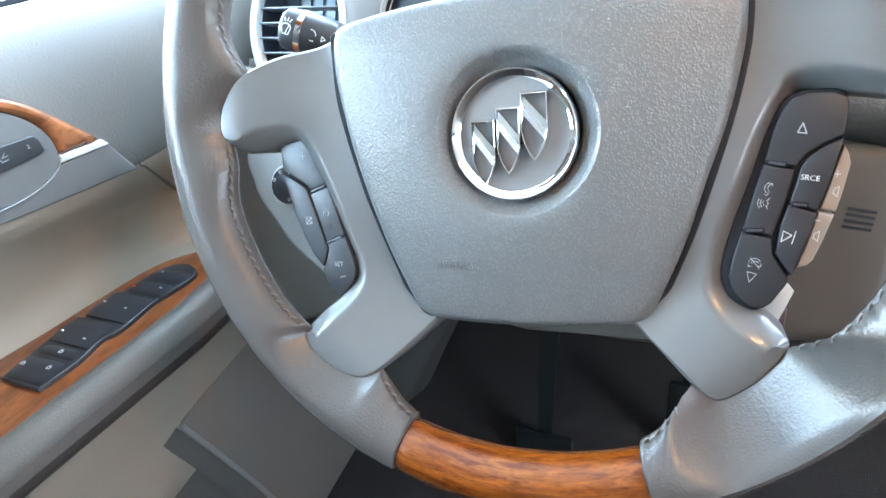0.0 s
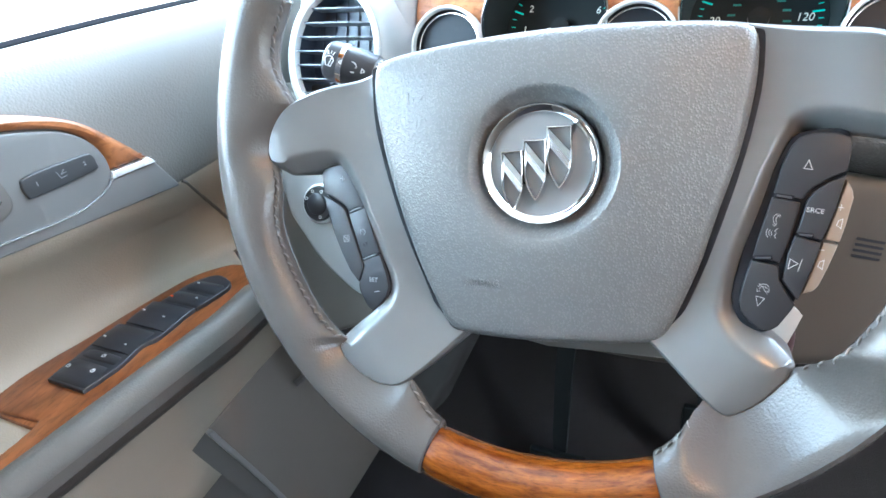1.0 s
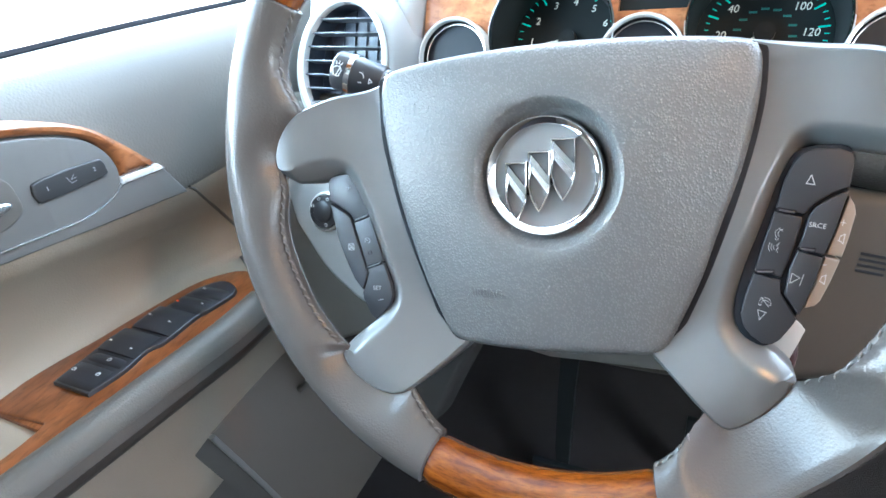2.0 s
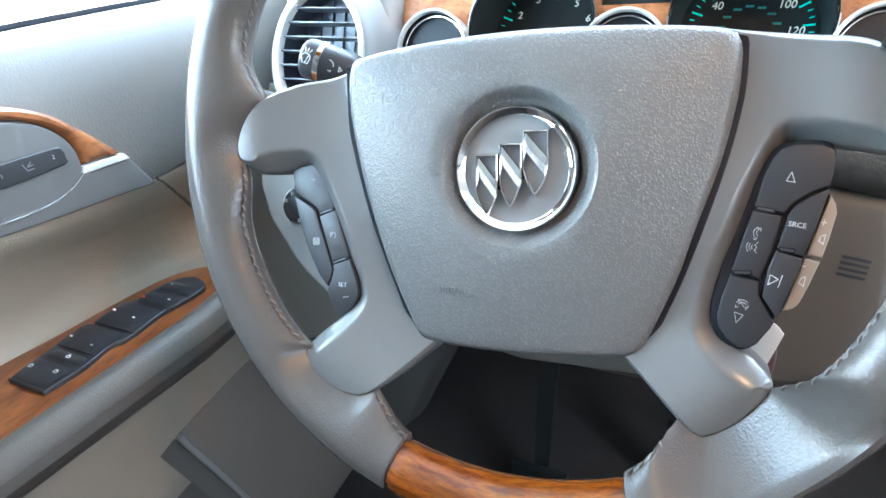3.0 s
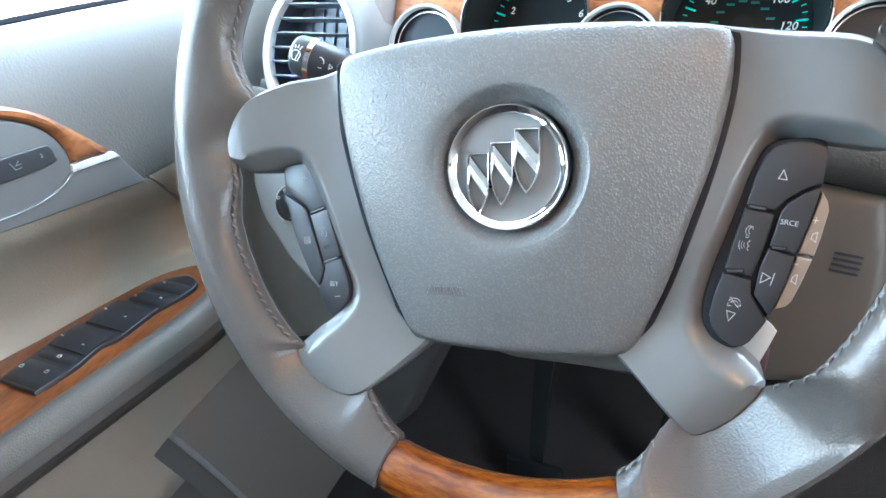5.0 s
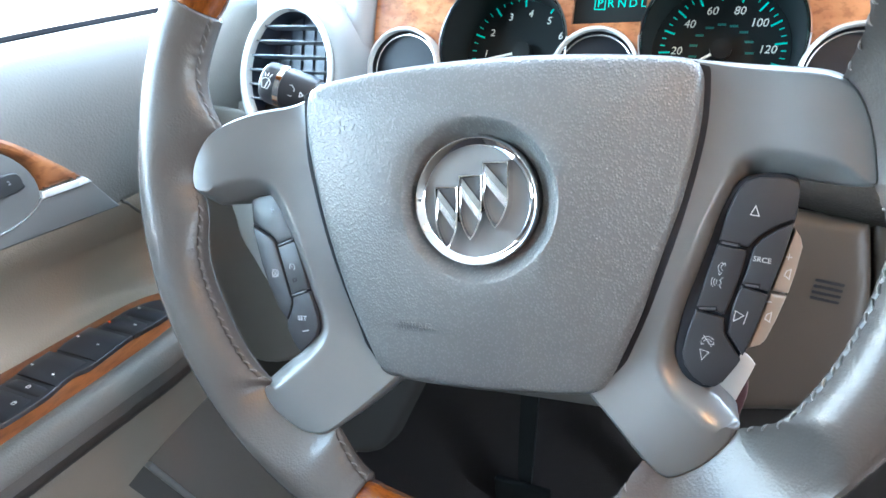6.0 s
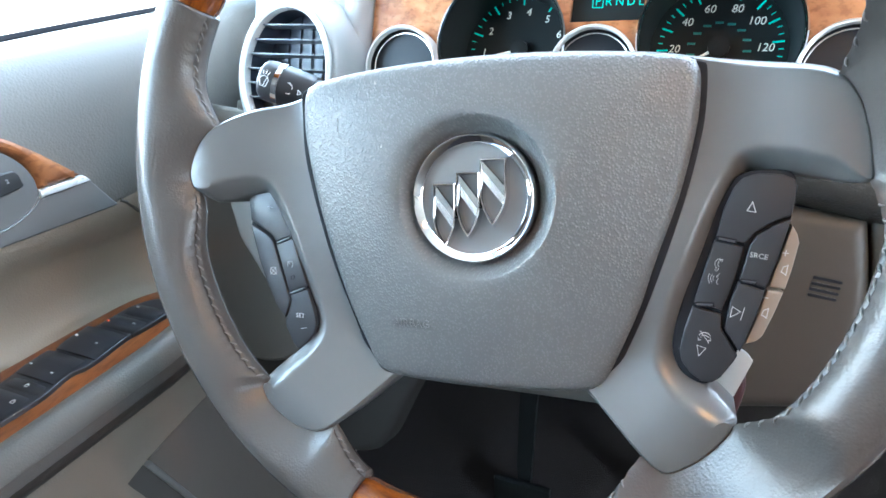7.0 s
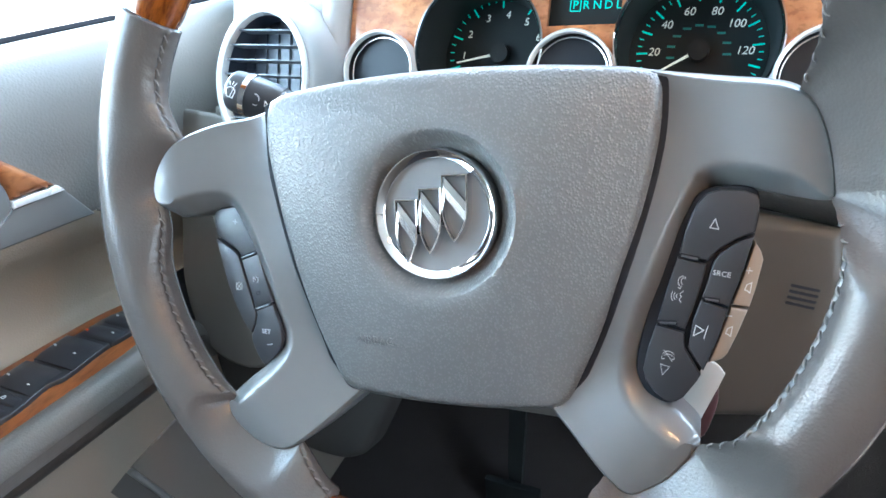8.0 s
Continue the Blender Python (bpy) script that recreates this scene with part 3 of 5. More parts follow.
    m = slab([(-0.3635, 0.0355), (-0.3615, 0.0355), (-0.3615, 0.037), (-0.3635, 0.037)], -0.5212, 0.002, 0.0002, 1)
    m.transform(up)
    part("switch_lamp", m, RED, panel, "small red indicator lamp")
    m = tube([(-0.352, 0.135, 0.318), (-0.346, 0.142, 0.322), (-0.343, 0.15, 0.33), (-0.352, 0.160, 0.336)], 0.004, 8)
    part("clip", m, DARK_PANEL, door, "small dark clip")

    # window
    m = rbox((-0.472, -0.62, 0.752), (-0.468, 0.50, 1.25), 0.001, 1)
    pane = part("window_pane", m, GLASS, door, "clear raised side window", smooth=False)
    pane.visible_shadow = False
    m = tube([(-0.468, 0.36, 0.75), (-0.468, 0.36, 1.24)], 0.012, 8)
    part("window_channel", m, SEAM, door, "dark upright window channel")
    return door


build_door()


# ---- steering wheel ----
RIM_C, RIM_R = (0.0, -0.010, 0.013), 0.1750


# outlines of the spoke covers, with the width and depth of their rolled edge in mm
RIGHT_LOOP = [(0.084, 0.0605, 1), (0.12, 0.0545), (0.144, 0.0488), (0.152, 0.038), (0.156, 0.025), (0.1578, 0.012), (0.1568, 0.0045), (0.141, 0.0066), (0.1272, 0.0093), (0.1162, 0.0101), (0.1119, 0.0063), (0.1058, -0.0044), (0.1009, -0.0166), (0.0958, -0.0316), (0.0914, -0.0464), (0.0888, -0.0632), (0.0899, -0.0725), (0.0954, -0.0792), (0.1047, -0.0856), (0.1119, -0.0927), (0.1127, -0.0972), (0.1082, -0.1043), (0.0987, -0.1142), (0.0875, -0.1212), (0.0816, -0.1202), (0.0753, -0.115), (0.0587, -0.0998), (0.043, -0.086, 1), (0.06, -0.055), (0.078, -0.01), (0.085, 0.03)]
RIGHT_WIDE = [1.2, 4, 4, 1.5, 1.2, 1.2, 1.5, 10, 11, 11, 9, 8, 8, 8, 8.5, 10, 12, 13, 13, 10.5, 3.5, 2, 1.5, 1.5, 1.5, 1.8, 2, 2.5, 1.2, 1.2, 1.2]
RIGHT_DEEP = [2, 5, 5, 2, 1.2, 1.2, 2, 12, 12, 12, 11, 9, 8, 8, 8, 9, 10, 10, 9.5, 8, 3.5, 1.6, 1.5, 1.5, 1.5, 2, 3, 3, 2, 2, 2]
LEFT_LOOP = [(0.084, 0.0585, 1), (0.105, 0.0512), (0.1255, 0.0470), (0.1430, 0.0378), (0.1525, 0.0268), (0.1570, 0.0160), (0.1568, 0.0075), (0.1505, -0.0008), (0.1420, -0.0012), (0.1340, 0.0012), (0.1240, 0.0036), (0.1180, 0.0000), (0.1095, -0.0192), (0.1029, -0.0379), (0.0990, -0.0505), (0.0948, -0.0645), (0.0951, -0.0725), (0.1003, -0.0800), (0.1080, -0.0868), (0.1175, -0.0962), (0.1165, -0.1010), (0.1131, -0.1060), (0.1077, -0.1109), (0.0987, -0.1163), (0.0897, -0.1190), (0.0791, -0.1186), (0.0667, -0.1102), (0.0400, -0.0860, 1), (0.060, -0.055), (0.078, -0.01), (0.085, 0.03)]
LEFT_WIDE = [1.2, 2.2, 2.2, 1.4, 1.2, 1.2, 2.0, 10, 12, 12, 10, 9, 9, 9, 9, 10, 10, 10, 10, 9, 2.5, 1.8, 1.5, 1.5, 1.5, 1.8, 2, 2.5, 1.2, 1.2, 1.2]
LEFT_DEEP = [2, 3, 3, 1.6, 1.2, 1.2, 2.5, 11, 12, 12, 10, 7, 6, 6, 6, 7, 8, 8, 8, 7, 2.5, 1.5, 1.5, 1.5, 1.5, 2, 3, 3, 2, 2, 2]


SEAM_PHASE = math.pi + 0.16
STITCH_STEP = 2.0


# where the leather flares in beside the spokes: angle, half width, reach
WEBS = ((172.0, 7.5, 0.018), (180.0, 8.0, 0.006), (186.5, 6.0, 0.006), (10.0, 7.5, 0.013), (2.0, 8.0, 0.004), (239.0, 7.5, 0.012), (229.0, 9.0, 0.004), (301.0, 7.5, 0.012), (311.0, 9.0, 0.004))
SPOKE_ENDS = {sx: np.array([(sx * p[0], p[1]) for p in curve_loop(lp, 4)]) for sx, lp in ((-1, LEFT_LOOP), (1, RIGHT_LOOP))}


def web_at(a):
    """How far the leather reaches in at the angle a."""
    a %= 360
    return max(reach * math.exp(-((min(abs(a - c), 360 - abs(a - c)) / s) ** 2)) for c, s, reach in WEBS)


def spoke_gap(x, z):
    """Distance to the nearest spoke cover's outline, negative within it."""
    p = SPOKE_ENDS[-1 if x < 0 else 1]
    q = np.roll(p, -1, axis=0)
    e, w = q - p, np.array((x, z)) - p
    k = np.clip((w * e).sum(1) / (e * e).sum(1), 0, 1)
    d = float(np.sqrt(((w - e * k[:, None]) ** 2).sum(1)).min())
    cross = (p[:, 1] > z) != (q[:, 1] > z)
    at = p[:, 0] + (z - p[:, 1]) * e[:, 0] / np.where(cross, e[:, 1], 1)
    return -d if int((cross & (x < at)).sum()) % 2 else d


def rim_point(a, ph, rr, web=False, seam=True):
    reach = web_at(a) if web else 0
    er, ey = math.cos(ph), math.sin(ph)
    t = max(0, -er) ** 1.5
    if web and seam:
        # sewn groove along the inside, gathered at every stitch
        d = (ph - SEAM_PHASE) * rr
        rr += 0.00035 * math.exp(-((d / 0.0042) ** 2)) * (1 + 0.75 * math.sin(2 * math.pi * a / STITCH_STEP)) - 0.0012 * math.exp(-((d / 0.0010) ** 2))
    rad = RIM_R + rr * er - reach * t
    y = RIM_C[1] + rr * ey + 0.25 * reach * t
    x, z = RIM_C[0] + rad * math.cos(radians(a)), RIM_C[2] + rad * math.sin(radians(a))
    if web and er < 0.5:
        # hollowed so that the spoke's end lies just proud of the leather
        far = spoke_gap(x, z)
        if far < 0.07:
            low = bezel_y(x, z) - 0.0004 - 1.3 * max(far, -0.004)
            y = 0.5 * (y + low + math.sqrt((y - low) ** 2 + 0.005**2))
    return Vector((x, y, z))


def rim_bm(a0, a1, n, rr, uv=False, web=False, sides=28):
    """A stretch of rim; web: whether it is leather that flares in at the spokes."""
    bm = bmesh.new()
    rows = []
    # finer round the seam
    phs = [2 * math.pi * j / sides for j in range(sides)]
    if web:
        phs = sorted([p for p in phs if abs(p - SEAM_PHASE) > 0.5] + [SEAM_PHASE + 0.5 * k / 16 for k in range(-16, 17)])
    for i in range(n + 1):
        a = a0 + (a1 - a0) * i / n
        k = 0.93 if min(i, n - i) == 0 else 1.0
        rows.append([bm.verts.new(rim_point(a, p, rr * k, web)) for p in phs])
    lay = bm.loops.layers.uv.new("UVMap") if uv else None
    m = len(phs)
    for i in range(n):
        for j in range(m):
            f = bm.faces.new((rows[i][j], rows[i][(j + 1) % m], rows[i + 1][(j + 1) % m], rows[i + 1][j]))
            if lay:
                for lp, (ii, jj) in zip(f.loops, ((i, j), (i, j + 1), (i + 1, j + 1), (i + 1, j))):
                    lp[lay].uv = ((a0 + (a1 - a0) * ii / n) * 0.055, jj / m)
    bm.faces.new(rows[0])
    bm.faces.new(rows[-1])
    return bm


PAD_HALF = [(0.0, 0.0655), (0.039, 0.0645), (0.073, 0.0620), (0.0890, 0.0597), (0.0943, 0.0570), (0.0955, 0.046), (0.0938, 0.026), (0.0865, -0.006), (0.0730, -0.049), (0.0613, -0.0780), (0.0575, -0.0862), (0.0525, -0.0903), (0.044, -0.0916), (0.025, -0.0928)]


def mirror_loop(half, bottom):
    return half + [bottom] + [(-x, z) for x, z in half[:0:-1]]


def dome(x, z):
    """The shallow dome of the wheel's middle."""
    return 0.95 * (x + 0.033) ** 2 - 0.001035 + 0.95 * min(0, z) ** 2


def bezel_y(x, z):
    r, low = math.hypot(x, z - 0.01), sm(-0.02, -0.075, z)
    start = 0.078 + 0.007 * low + 0.026 * sm(0.015, 0.050, z)
    fall = 0.0180 + 0.0025 * low - (0.0140 + 0.0025 * low) * sm(0.02, 0.12, x)
    return 0.0065 + 0.0035 * low - 0.0070 * sm(0.050, 0.110, x) * sm(0.020, -0.060, z) - fall * sm(start, 0.158, r) + dome(x, z) * (1 - (0.6 if x > 0 else 1.0) * sm(0.098, 0.150, r))


def spread(values, n):
    """Values in mm at the control points, blended over the finer loop, in metres."""
    k = len(values)
    return [0.001 * (values[i] + (values[(i + 1) % k] - values[i]) * sm(0, 1, s / n)) for i in range(k) for s in range(n)]


def bezel_bm(loop, wide, deep, roll, sx):
    """A spoke cover whose rim falls back over a width and depth that change along its outline; roll: (across, down) pairs."""
    bm = bmesh.new()
    rings = [[(x, 0.030, z) for x, z in loop]]
    ins = inset(loop, 0.001)
    step = [np.array(b) - np.array(a) for a, b in zip(loop, ins)]
    for f, h in roll:
        rings.append([(p[0] + s[0] * w * 1000 * f, d * h, p[1] + s[1] * w * 1000 * f) for p, s, w, d in zip(loop, step, wide, deep)])
    vs = [[bm.verts.new(p) for p in r] for r in rings]
    k = len(loop)
    for r0, r1 in zip(vs, vs[1:]):
        for i in range(k):
            bm.faces.new((r0[i], r0[(i + 1) % k], r1[(i + 1) % k], r1[i]))
    ed = [bm.edges.get((vs[-1][i], vs[-1][(i + 1) % k])) for i in range(k)]
    bmesh.ops.triangle_fill(bm, edges=ed, use_beauty=True, normal=(0, -1, 0))
    xs, zs = [p[0] for p in loop], [p[1] for p in loop]
    for no, lo, hi in (((1, 0, 0), min(xs), max(xs)), ((0, 0, 1), min(zs), max(zs))):
        for i in range(1, int((hi - lo) / 0.006) + 1):
            c = Vector(no) * (lo + 0.006 * i)
            bmesh.ops.bisect_plane(bm, geom=bm.verts[:] + bm.edges[:] + bm.faces[:], plane_co=c, plane_no=no)
    for v in bm.verts:
        v.co.x *= sx
        v.co.y += bezel_y(v.co.x, v.co.z)
    return bm


PAD_LOOP = curve_loop(mirror_loop(PAD_HALF, (0.0, -0.0933)), 8)
PAD_POLAR = sorted((math.atan2(z, x), math.hypot(x, z)) for x, z in PAD_LOOP)


def pad_reach(x, z):
    """Distance from the middle to the cover's outline in the direction of a point."""
    return float(np.interp(math.atan2(z, x), [p[0] for p in PAD_POLAR], [p[1] for p in PAD_POLAR], period=2 * math.pi))


def pad_roll(z):
    return 0.0055 * max(0, (z - 0.040) / 0.0255) ** 2


def pad_y(x, z, s=None):
    """The face of the airbag cover; s: 0 at the emblem's dish, 1 at the rim."""
    if s is None:
        s = min(1, max(0, (math.hypot(x, z) - 0.0385) / (pad_reach(x, z) - 0.0385)))
    return -0.0008 + 0.0022 * s**2.2 + pad_roll(z) + dome(x, z) * min(1, 0.4 + s)


def build_pad(wheel):
    loop = PAD_LOOP
    n = 160
    ang = [2 * math.pi * i / n for i in range(n)]
    out = [pad_reach(math.cos(a), math.sin(a)) for a in ang]
    rows = []
    for r, y, dx in ((0.0296, 0.015, 1), (0.0306, 0.0105, 1), (0.0314, 0.0094, 1), (0.0326, 0.0084, 0.8), (0.0340, 0.0064, 0.6), (0.0353, 0.0036, 0.4), (0.0366, 0.0011, 0.2), (0.0375, -0.0002, 0), (0.0385, -0.0008, 0)):
        rows.append([(r * math.cos(a) - 0.0016 * dx, y, r * math.sin(a)) for a in ang])
    for s in (0.12, 0.25, 0.4, 0.55, 0.7, 0.82, 0.90, 0.945, 0.972, 0.988, 0.996, 1.0):
        row = []
        for a, R in zip(ang, out):
            r = 0.0385 + (R - 0.0385) * s
            edge = R - r
            y = pad_y(r * math.cos(a), r * math.sin(a), s) + 0.0036 * max(0, 1 - edge / 0.0045) ** 2.2
            row.append((r * math.cos(a), y, r * math.sin(a)))
        rows.append(row)
    rows.append([(x * 0.999, y + 0.016, z * 0.999) for x, y, z in rows[-1]])
    pad = part("airbag_cover", loft(rows, closed=True), PAD, wheel, "grained grey vinyl airbag cover", angle=50)
    word = letters("lettering", "AIRBAG", 0.0058, (-0.0335, -0.0002, -0.0615), PAD_MARK_SHADE, pad, 0.0003, 0, "raised moulded word")
    for v in word.data.vertices:
        v.co.y += pad_y(v.co.x, v.co.z)
    for sx in (-1, 1):
        x = 0.0715 * sx
        strokes("horn_mark", [[(x, 0.0395), (x, 0.0335)], [(x - 0.0028 * sx, 0.0375), (x - 0.009 * sx, 0.0375), (x - 0.0075 * sx, 0.035), (x - 0.0028 * sx, 0.035), (x - 0.0028 * sx, 0.0375)]], -0.0003, 0.0006, PAD_MARK_SHADE, pad, "faint moulded horn mark", pad_y)
    ring = [tuple(a[i] + (b[i] - a[i]) * max(sm(-0.072, -0.086, z), sm(0.0545, 0.0575, z)) for i in (0, 1)) for a, b, (x, z) in zip(inset(loop, -0.0027), inset(loop, 0.0010), loop)]
    gap = slab(ring, -0.0003, 0.010, 0.0004, 1, yfun=lambda x, z: bezel_y(x, z) + pad_roll(max(0, z)) * sm(0.092, 0.080, abs(x)) + 0.014 * sm(0.062, 0.044, math.hypot(x, z)), cut=0.012)
    part("cover_seam", gap, SEAM, wheel, "dark seam round the airbag cover")
    # emblem
    part("emblem_field", lathe([(0.0262, 0.0115), (0.0261, 0.0086), (0.0001, 0.0084)], -0.0022, -0.0005, 64), EMBLEM_GREY, pad, "grey field of the emblem")
    part("emblem_ring", lathe([(0.0304, 0.0135), (0.0304, 0.0052), (0.0301, 0.0042), (0.0296, 0.0037), (0.0292, 0.0038), (0.0266, 0.0057), (0.0262, 0.0061), (0.0260, 0.0066), (0.0258, 0.0110)], -0.0022, -0.0005, 128), CHROME, pad, "chrome emblem ring", angle=22)
    for x0, x1, top, tip_x, tip in ((-0.0221, -0.0107, 0.0068, -0.0161, -0.0234), (-0.0100, 0.0015, 0.0119, -0.0044, -0.0190), (0.0018, 0.0145, 0.0179, 0.0078, -0.0132)):
        side = top - 0.0175
        left = [(tip_x + (x0 - tip_x) * k, side + (tip - side) * h) for k, h in ((0.34, 0.80), (0.66, 0.54), (0.88, 0.27), (1.0, 0.0))]
        right = [(tip_x + (x1 - tip_x) * k, side + (tip - side) * h) for k, h in ((1.0, 0.0), (0.88, 0.27), (0.66, 0.54), (0.34, 0.80))]
        outer = [(x0, top), (x1, top)] + right + [(tip_x, tip)] + left
        rings = [[(x, 0.0086, z) for x, z in inset(outer, -0.0007)], [(x, 0.0047, z) for x, z in outer], [(x, 0.0042, z) for x, z in inset(outer, 0.00025)], [(x, 0.0042, z) for x, z in inset(outer, 0.0007)], [(x, 0.0052, z) for x, z in inset(outer, 0.0012)], [(x, 0.0086, z) for x, z in inset(outer, 0.0014)]]
        part("emblem_shield", loft(rings, closed=True), CHROME, pad, "chrome shield outline", smooth=False)
        a, b = x0 + 0.0010, x1 - 0.0010
        band = [(a, top - 0.0012), (a, top - 0.0098), (b, top - 0.0225), (b, top - 0.0130)]
        mid = [(a, top - 0.0052), (b, top - 0.0174)]
        bmx = bmesh.new()
        up = [bmx.verts.new((x, 0.0056, z)) for x, z in band]
        lo = [bmx.verts.new((x, 0.0084, z)) for x, z in band]
        ridge = [bmx.verts.new((x, 0.0051, z)) for x, z in mid]
        bmx.faces.new((up[0], ridge[0], ridge[1], up[3]))
        bmx.faces.new((ridge[0], up[1], up[2], ridge[1]))
        bmx.faces.new((up[1], lo[1], lo[2], up[2]))
        bmx.faces.new((up[0], up[3], lo[3], lo[0]))
        part("emblem_band", bmx, EMBLEM_METAL, pad, "slanted satin metal band", smooth=False)


GREYBLACK = material("satin_black", (0.06, 0.06, 0.066), 0.35)


def build_buttons(wheel):
    ry = lambda x, z: 0.0150 + 0.08 * z
    ly = lambda x, z: 0.04 * (z + 0.035)
    right = {
        "up": [(0.1029, -0.0178), (0.1060, -0.0050), (0.1095, 0.0033), (0.1131, 0.0075), (0.1183, 0.0090), (0.1276, 0.0086), (0.1324, 0.0064), (0.1335, 0.0035), (0.1317, -0.0088), (0.1253, -0.0114), (0.1183, -0.0161), (0.1145, -0.0208)],
        "phone": [(0.1023, -0.0193), (0.1139, -0.0219), (0.1136, -0.0248), (0.1112, -0.0346), (0.1089, -0.0419), (0.1061, -0.0497), (0.0947, -0.0468), (0.0981, -0.0338)],
        "hang": [(0.0943, -0.0481), (0.1059, -0.0510), (0.1062, -0.0574), (0.1128, -0.0685), (0.1115, -0.0711), (0.1062, -0.0788), (0.1029, -0.0812), (0.0985, -0.0809), (0.0940, -0.0777), (0.0904, -0.0729), (0.0893, -0.0678), (0.0910, -0.0590)],
        "source": [(0.1316, -0.0101), (0.1252, -0.0129), (0.1187, -0.0174), (0.1162, -0.0212), (0.1142, -0.0296), (0.1123, -0.0358), (0.1228, -0.0394), (0.1271, -0.0271)],
        "next": [(0.1120, -0.0368), (0.1226, -0.0404), (0.1193, -0.0523), (0.1135, -0.0672), (0.1072, -0.0576), (0.1090, -0.0456)],
    }
    ob = {}
    pod = part("right_switch_pod", slab(curve_loop([(0.0991, -0.0167), (0.1059, 0.0001), (0.1127, 0.0091), (0.1289, 0.0101), (0.1333, 0.0043), (0.1311, -0.0124), (0.1221, -0.0422), (0.1127, -0.0670), (0.1037, -0.0809), (0.0933, -0.0811), (0.0868, -0.0702), (0.0878, -0.0562), (0.0927, -0.0358)], 4), 0.0108, 0.02, 0.001, yfun=ry, cut=0.02), SEAM, wheel, "black switch housing on the right spoke")
    for k, lp in right.items():
        ob[k] = part("switch_button", slab(inset(lp, 0.00022), 0.0085, 0.006, 0.0006, 3, yfun=ry), BLACK, pod, "black moulded button")
    f = 0.00825
    strokes("arrow_icon", [[(0.1148, -0.0068), (0.1181, -0.0074), (0.1168, -0.0031), (0.1148, -0.0068)]], f, 0.00038, PRINT_LIGHT, ob["up"], "white printed arrow", ry)
    strokes("phone_icon", [arc_pts(0.1055, -0.0296, 0.0026, 105, 225, 6), arc_pts(0.1059, -0.0296, 0.0018, 110, 225, 6), [(0.1045, -0.0277), (0.1059, -0.0276), (0.1057, -0.0286)], [(0.1029, -0.0320), (0.1037, -0.0326), (0.1044, -0.0315)], [(0.1050, -0.0336), (0.1037, -0.0350), (0.1044, -0.0360), (0.1035, -0.0371), (0.1042, -0.0383)], arc_pts(0.1037, -0.0358, 0.0014, 140, 220, 4), arc_pts(0.1037, -0.0358, 0.0024, 140, 220, 4), arc_pts(0.1037, -0.0358, 0.0034, 145, 215, 4)], f, 0.00020, PRINT_LIGHT, ob["phone"], "white printed phone", ry)
    strokes("hang_icon", [arc_pts(0.0996, -0.0620, 0.0026, 30, 150, 6), arc_pts(0.0996, -0.0624, 0.0018, 30, 150, 6), [(0.0970, -0.0618), (0.0970, -0.0629), (0.0981, -0.0627)], [(0.1019, -0.0616), (0.1020, -0.0628), (0.1010, -0.0627)], [(0.0979, -0.0591), (0.1012, -0.0637)], [(0.0966, -0.0651), (0.1002, -0.0662), (0.0974, -0.0697), (0.0966, -0.0651)]], f, 0.00020, PRINT_LIGHT, ob["hang"], "white printed hang-up mark", ry)
    strokes("next_icon", [[(0.1102, -0.0476), (0.1134, -0.0496), (0.1094, -0.0521), (0.1102, -0.0476)], [(0.1149, -0.0478), (0.1134, -0.0530)]], f, 0.00028, PRINT_LIGHT, ob["next"], "white printed skip mark", ry)
    t = letters("lettering", "SRCE", 0.0031, (0.1197, f, -0.0258), PRINT_LIGHT, ob["source"], 0.0001, -9, "white printed word")
    for v in t.data.vertices:
        v.co.y += ry(v.co.x, v.co.z)
    for a, b in (((0.1035, -0.0185), (0.1110, -0.0200)), ((0.1130, -0.0364), (0.1192, -0.0370)), ((0.0953, -0.0474), (0.1030, -0.0472))):
        rib = part("button_rib", tube([(a[0], 0.0086 + ry(*a), a[1]), (b[0], 0.0086 + ry(*b), b[1])], 0.0011, 8), SEAM, pod, "dark recess between two buttons")
        c, e = [(a[i] * 0.92 + b[i] * 0.08, b[i] * 0.92 + a[i] * 0.08) for i in (0, 1)]
        part("rib_bar", tube([(c[0], 0.0079 + ry(c[0], e[0]), e[0]), (c[1], 0.0079 + ry(c[1], e[1]), e[1])], 0.0006, 8), GREYBLACK, rib, "raised satin bar")
    # volume paddles on the outer flank
    for nm, lp, sp, sg in (("up", [(0.1320, -0.0124), (0.1348, -0.0167), (0.1358, -0.0207), (0.1334, -0.0327), (0.1311, -0.0412), (0.1239, -0.0393), (0.1277, -0.0271)], (0.1304, -0.0323), (0.1301, -0.0247)), ("down", [(0.1236, -0.0402), (0.1307, -0.0420), (0.1267, -0.0531), (0.1229, -0.0617), (0.1205, -0.0638), (0.1153, -0.0645), (0.1195, -0.0531)], (0.1235, -0.0510), (0.1228, -0.0438))):
        # the face falls away towards its outer edge
        vv = lambda x, z: ry(x, z) + 0.9 * max(0, x - (0.1283 + 0.36 * (z + 0.02)))
        p = part("volume_paddle", slab(inset(lp, 0.0002), 0.0098, 0.02, 0.0012, 3, yfun=vv, cut=0.004), GREYBTN, pod, "taupe volume paddle")
        xc, zc = sp
        lines = [[(xc - 0.0017, zc - 0.0006), (xc - 0.0009, zc + 0.0016), (xc + 0.0010, zc + 0.0022), (xc + 0.0004, zc - 0.0022), (xc - 0.0008, zc - 0.0010), (xc - 0.0017, zc - 0.0006)]]
        xc, zc = sg
        lines.append([(xc - 0.0012, zc + 0.0002), (xc + 0.0012, zc - 0.0002)])
        if nm == "up":
            lines.append([(xc + 0.0002, zc + 0.0012), (xc - 0.0002, zc - 0.0012)])
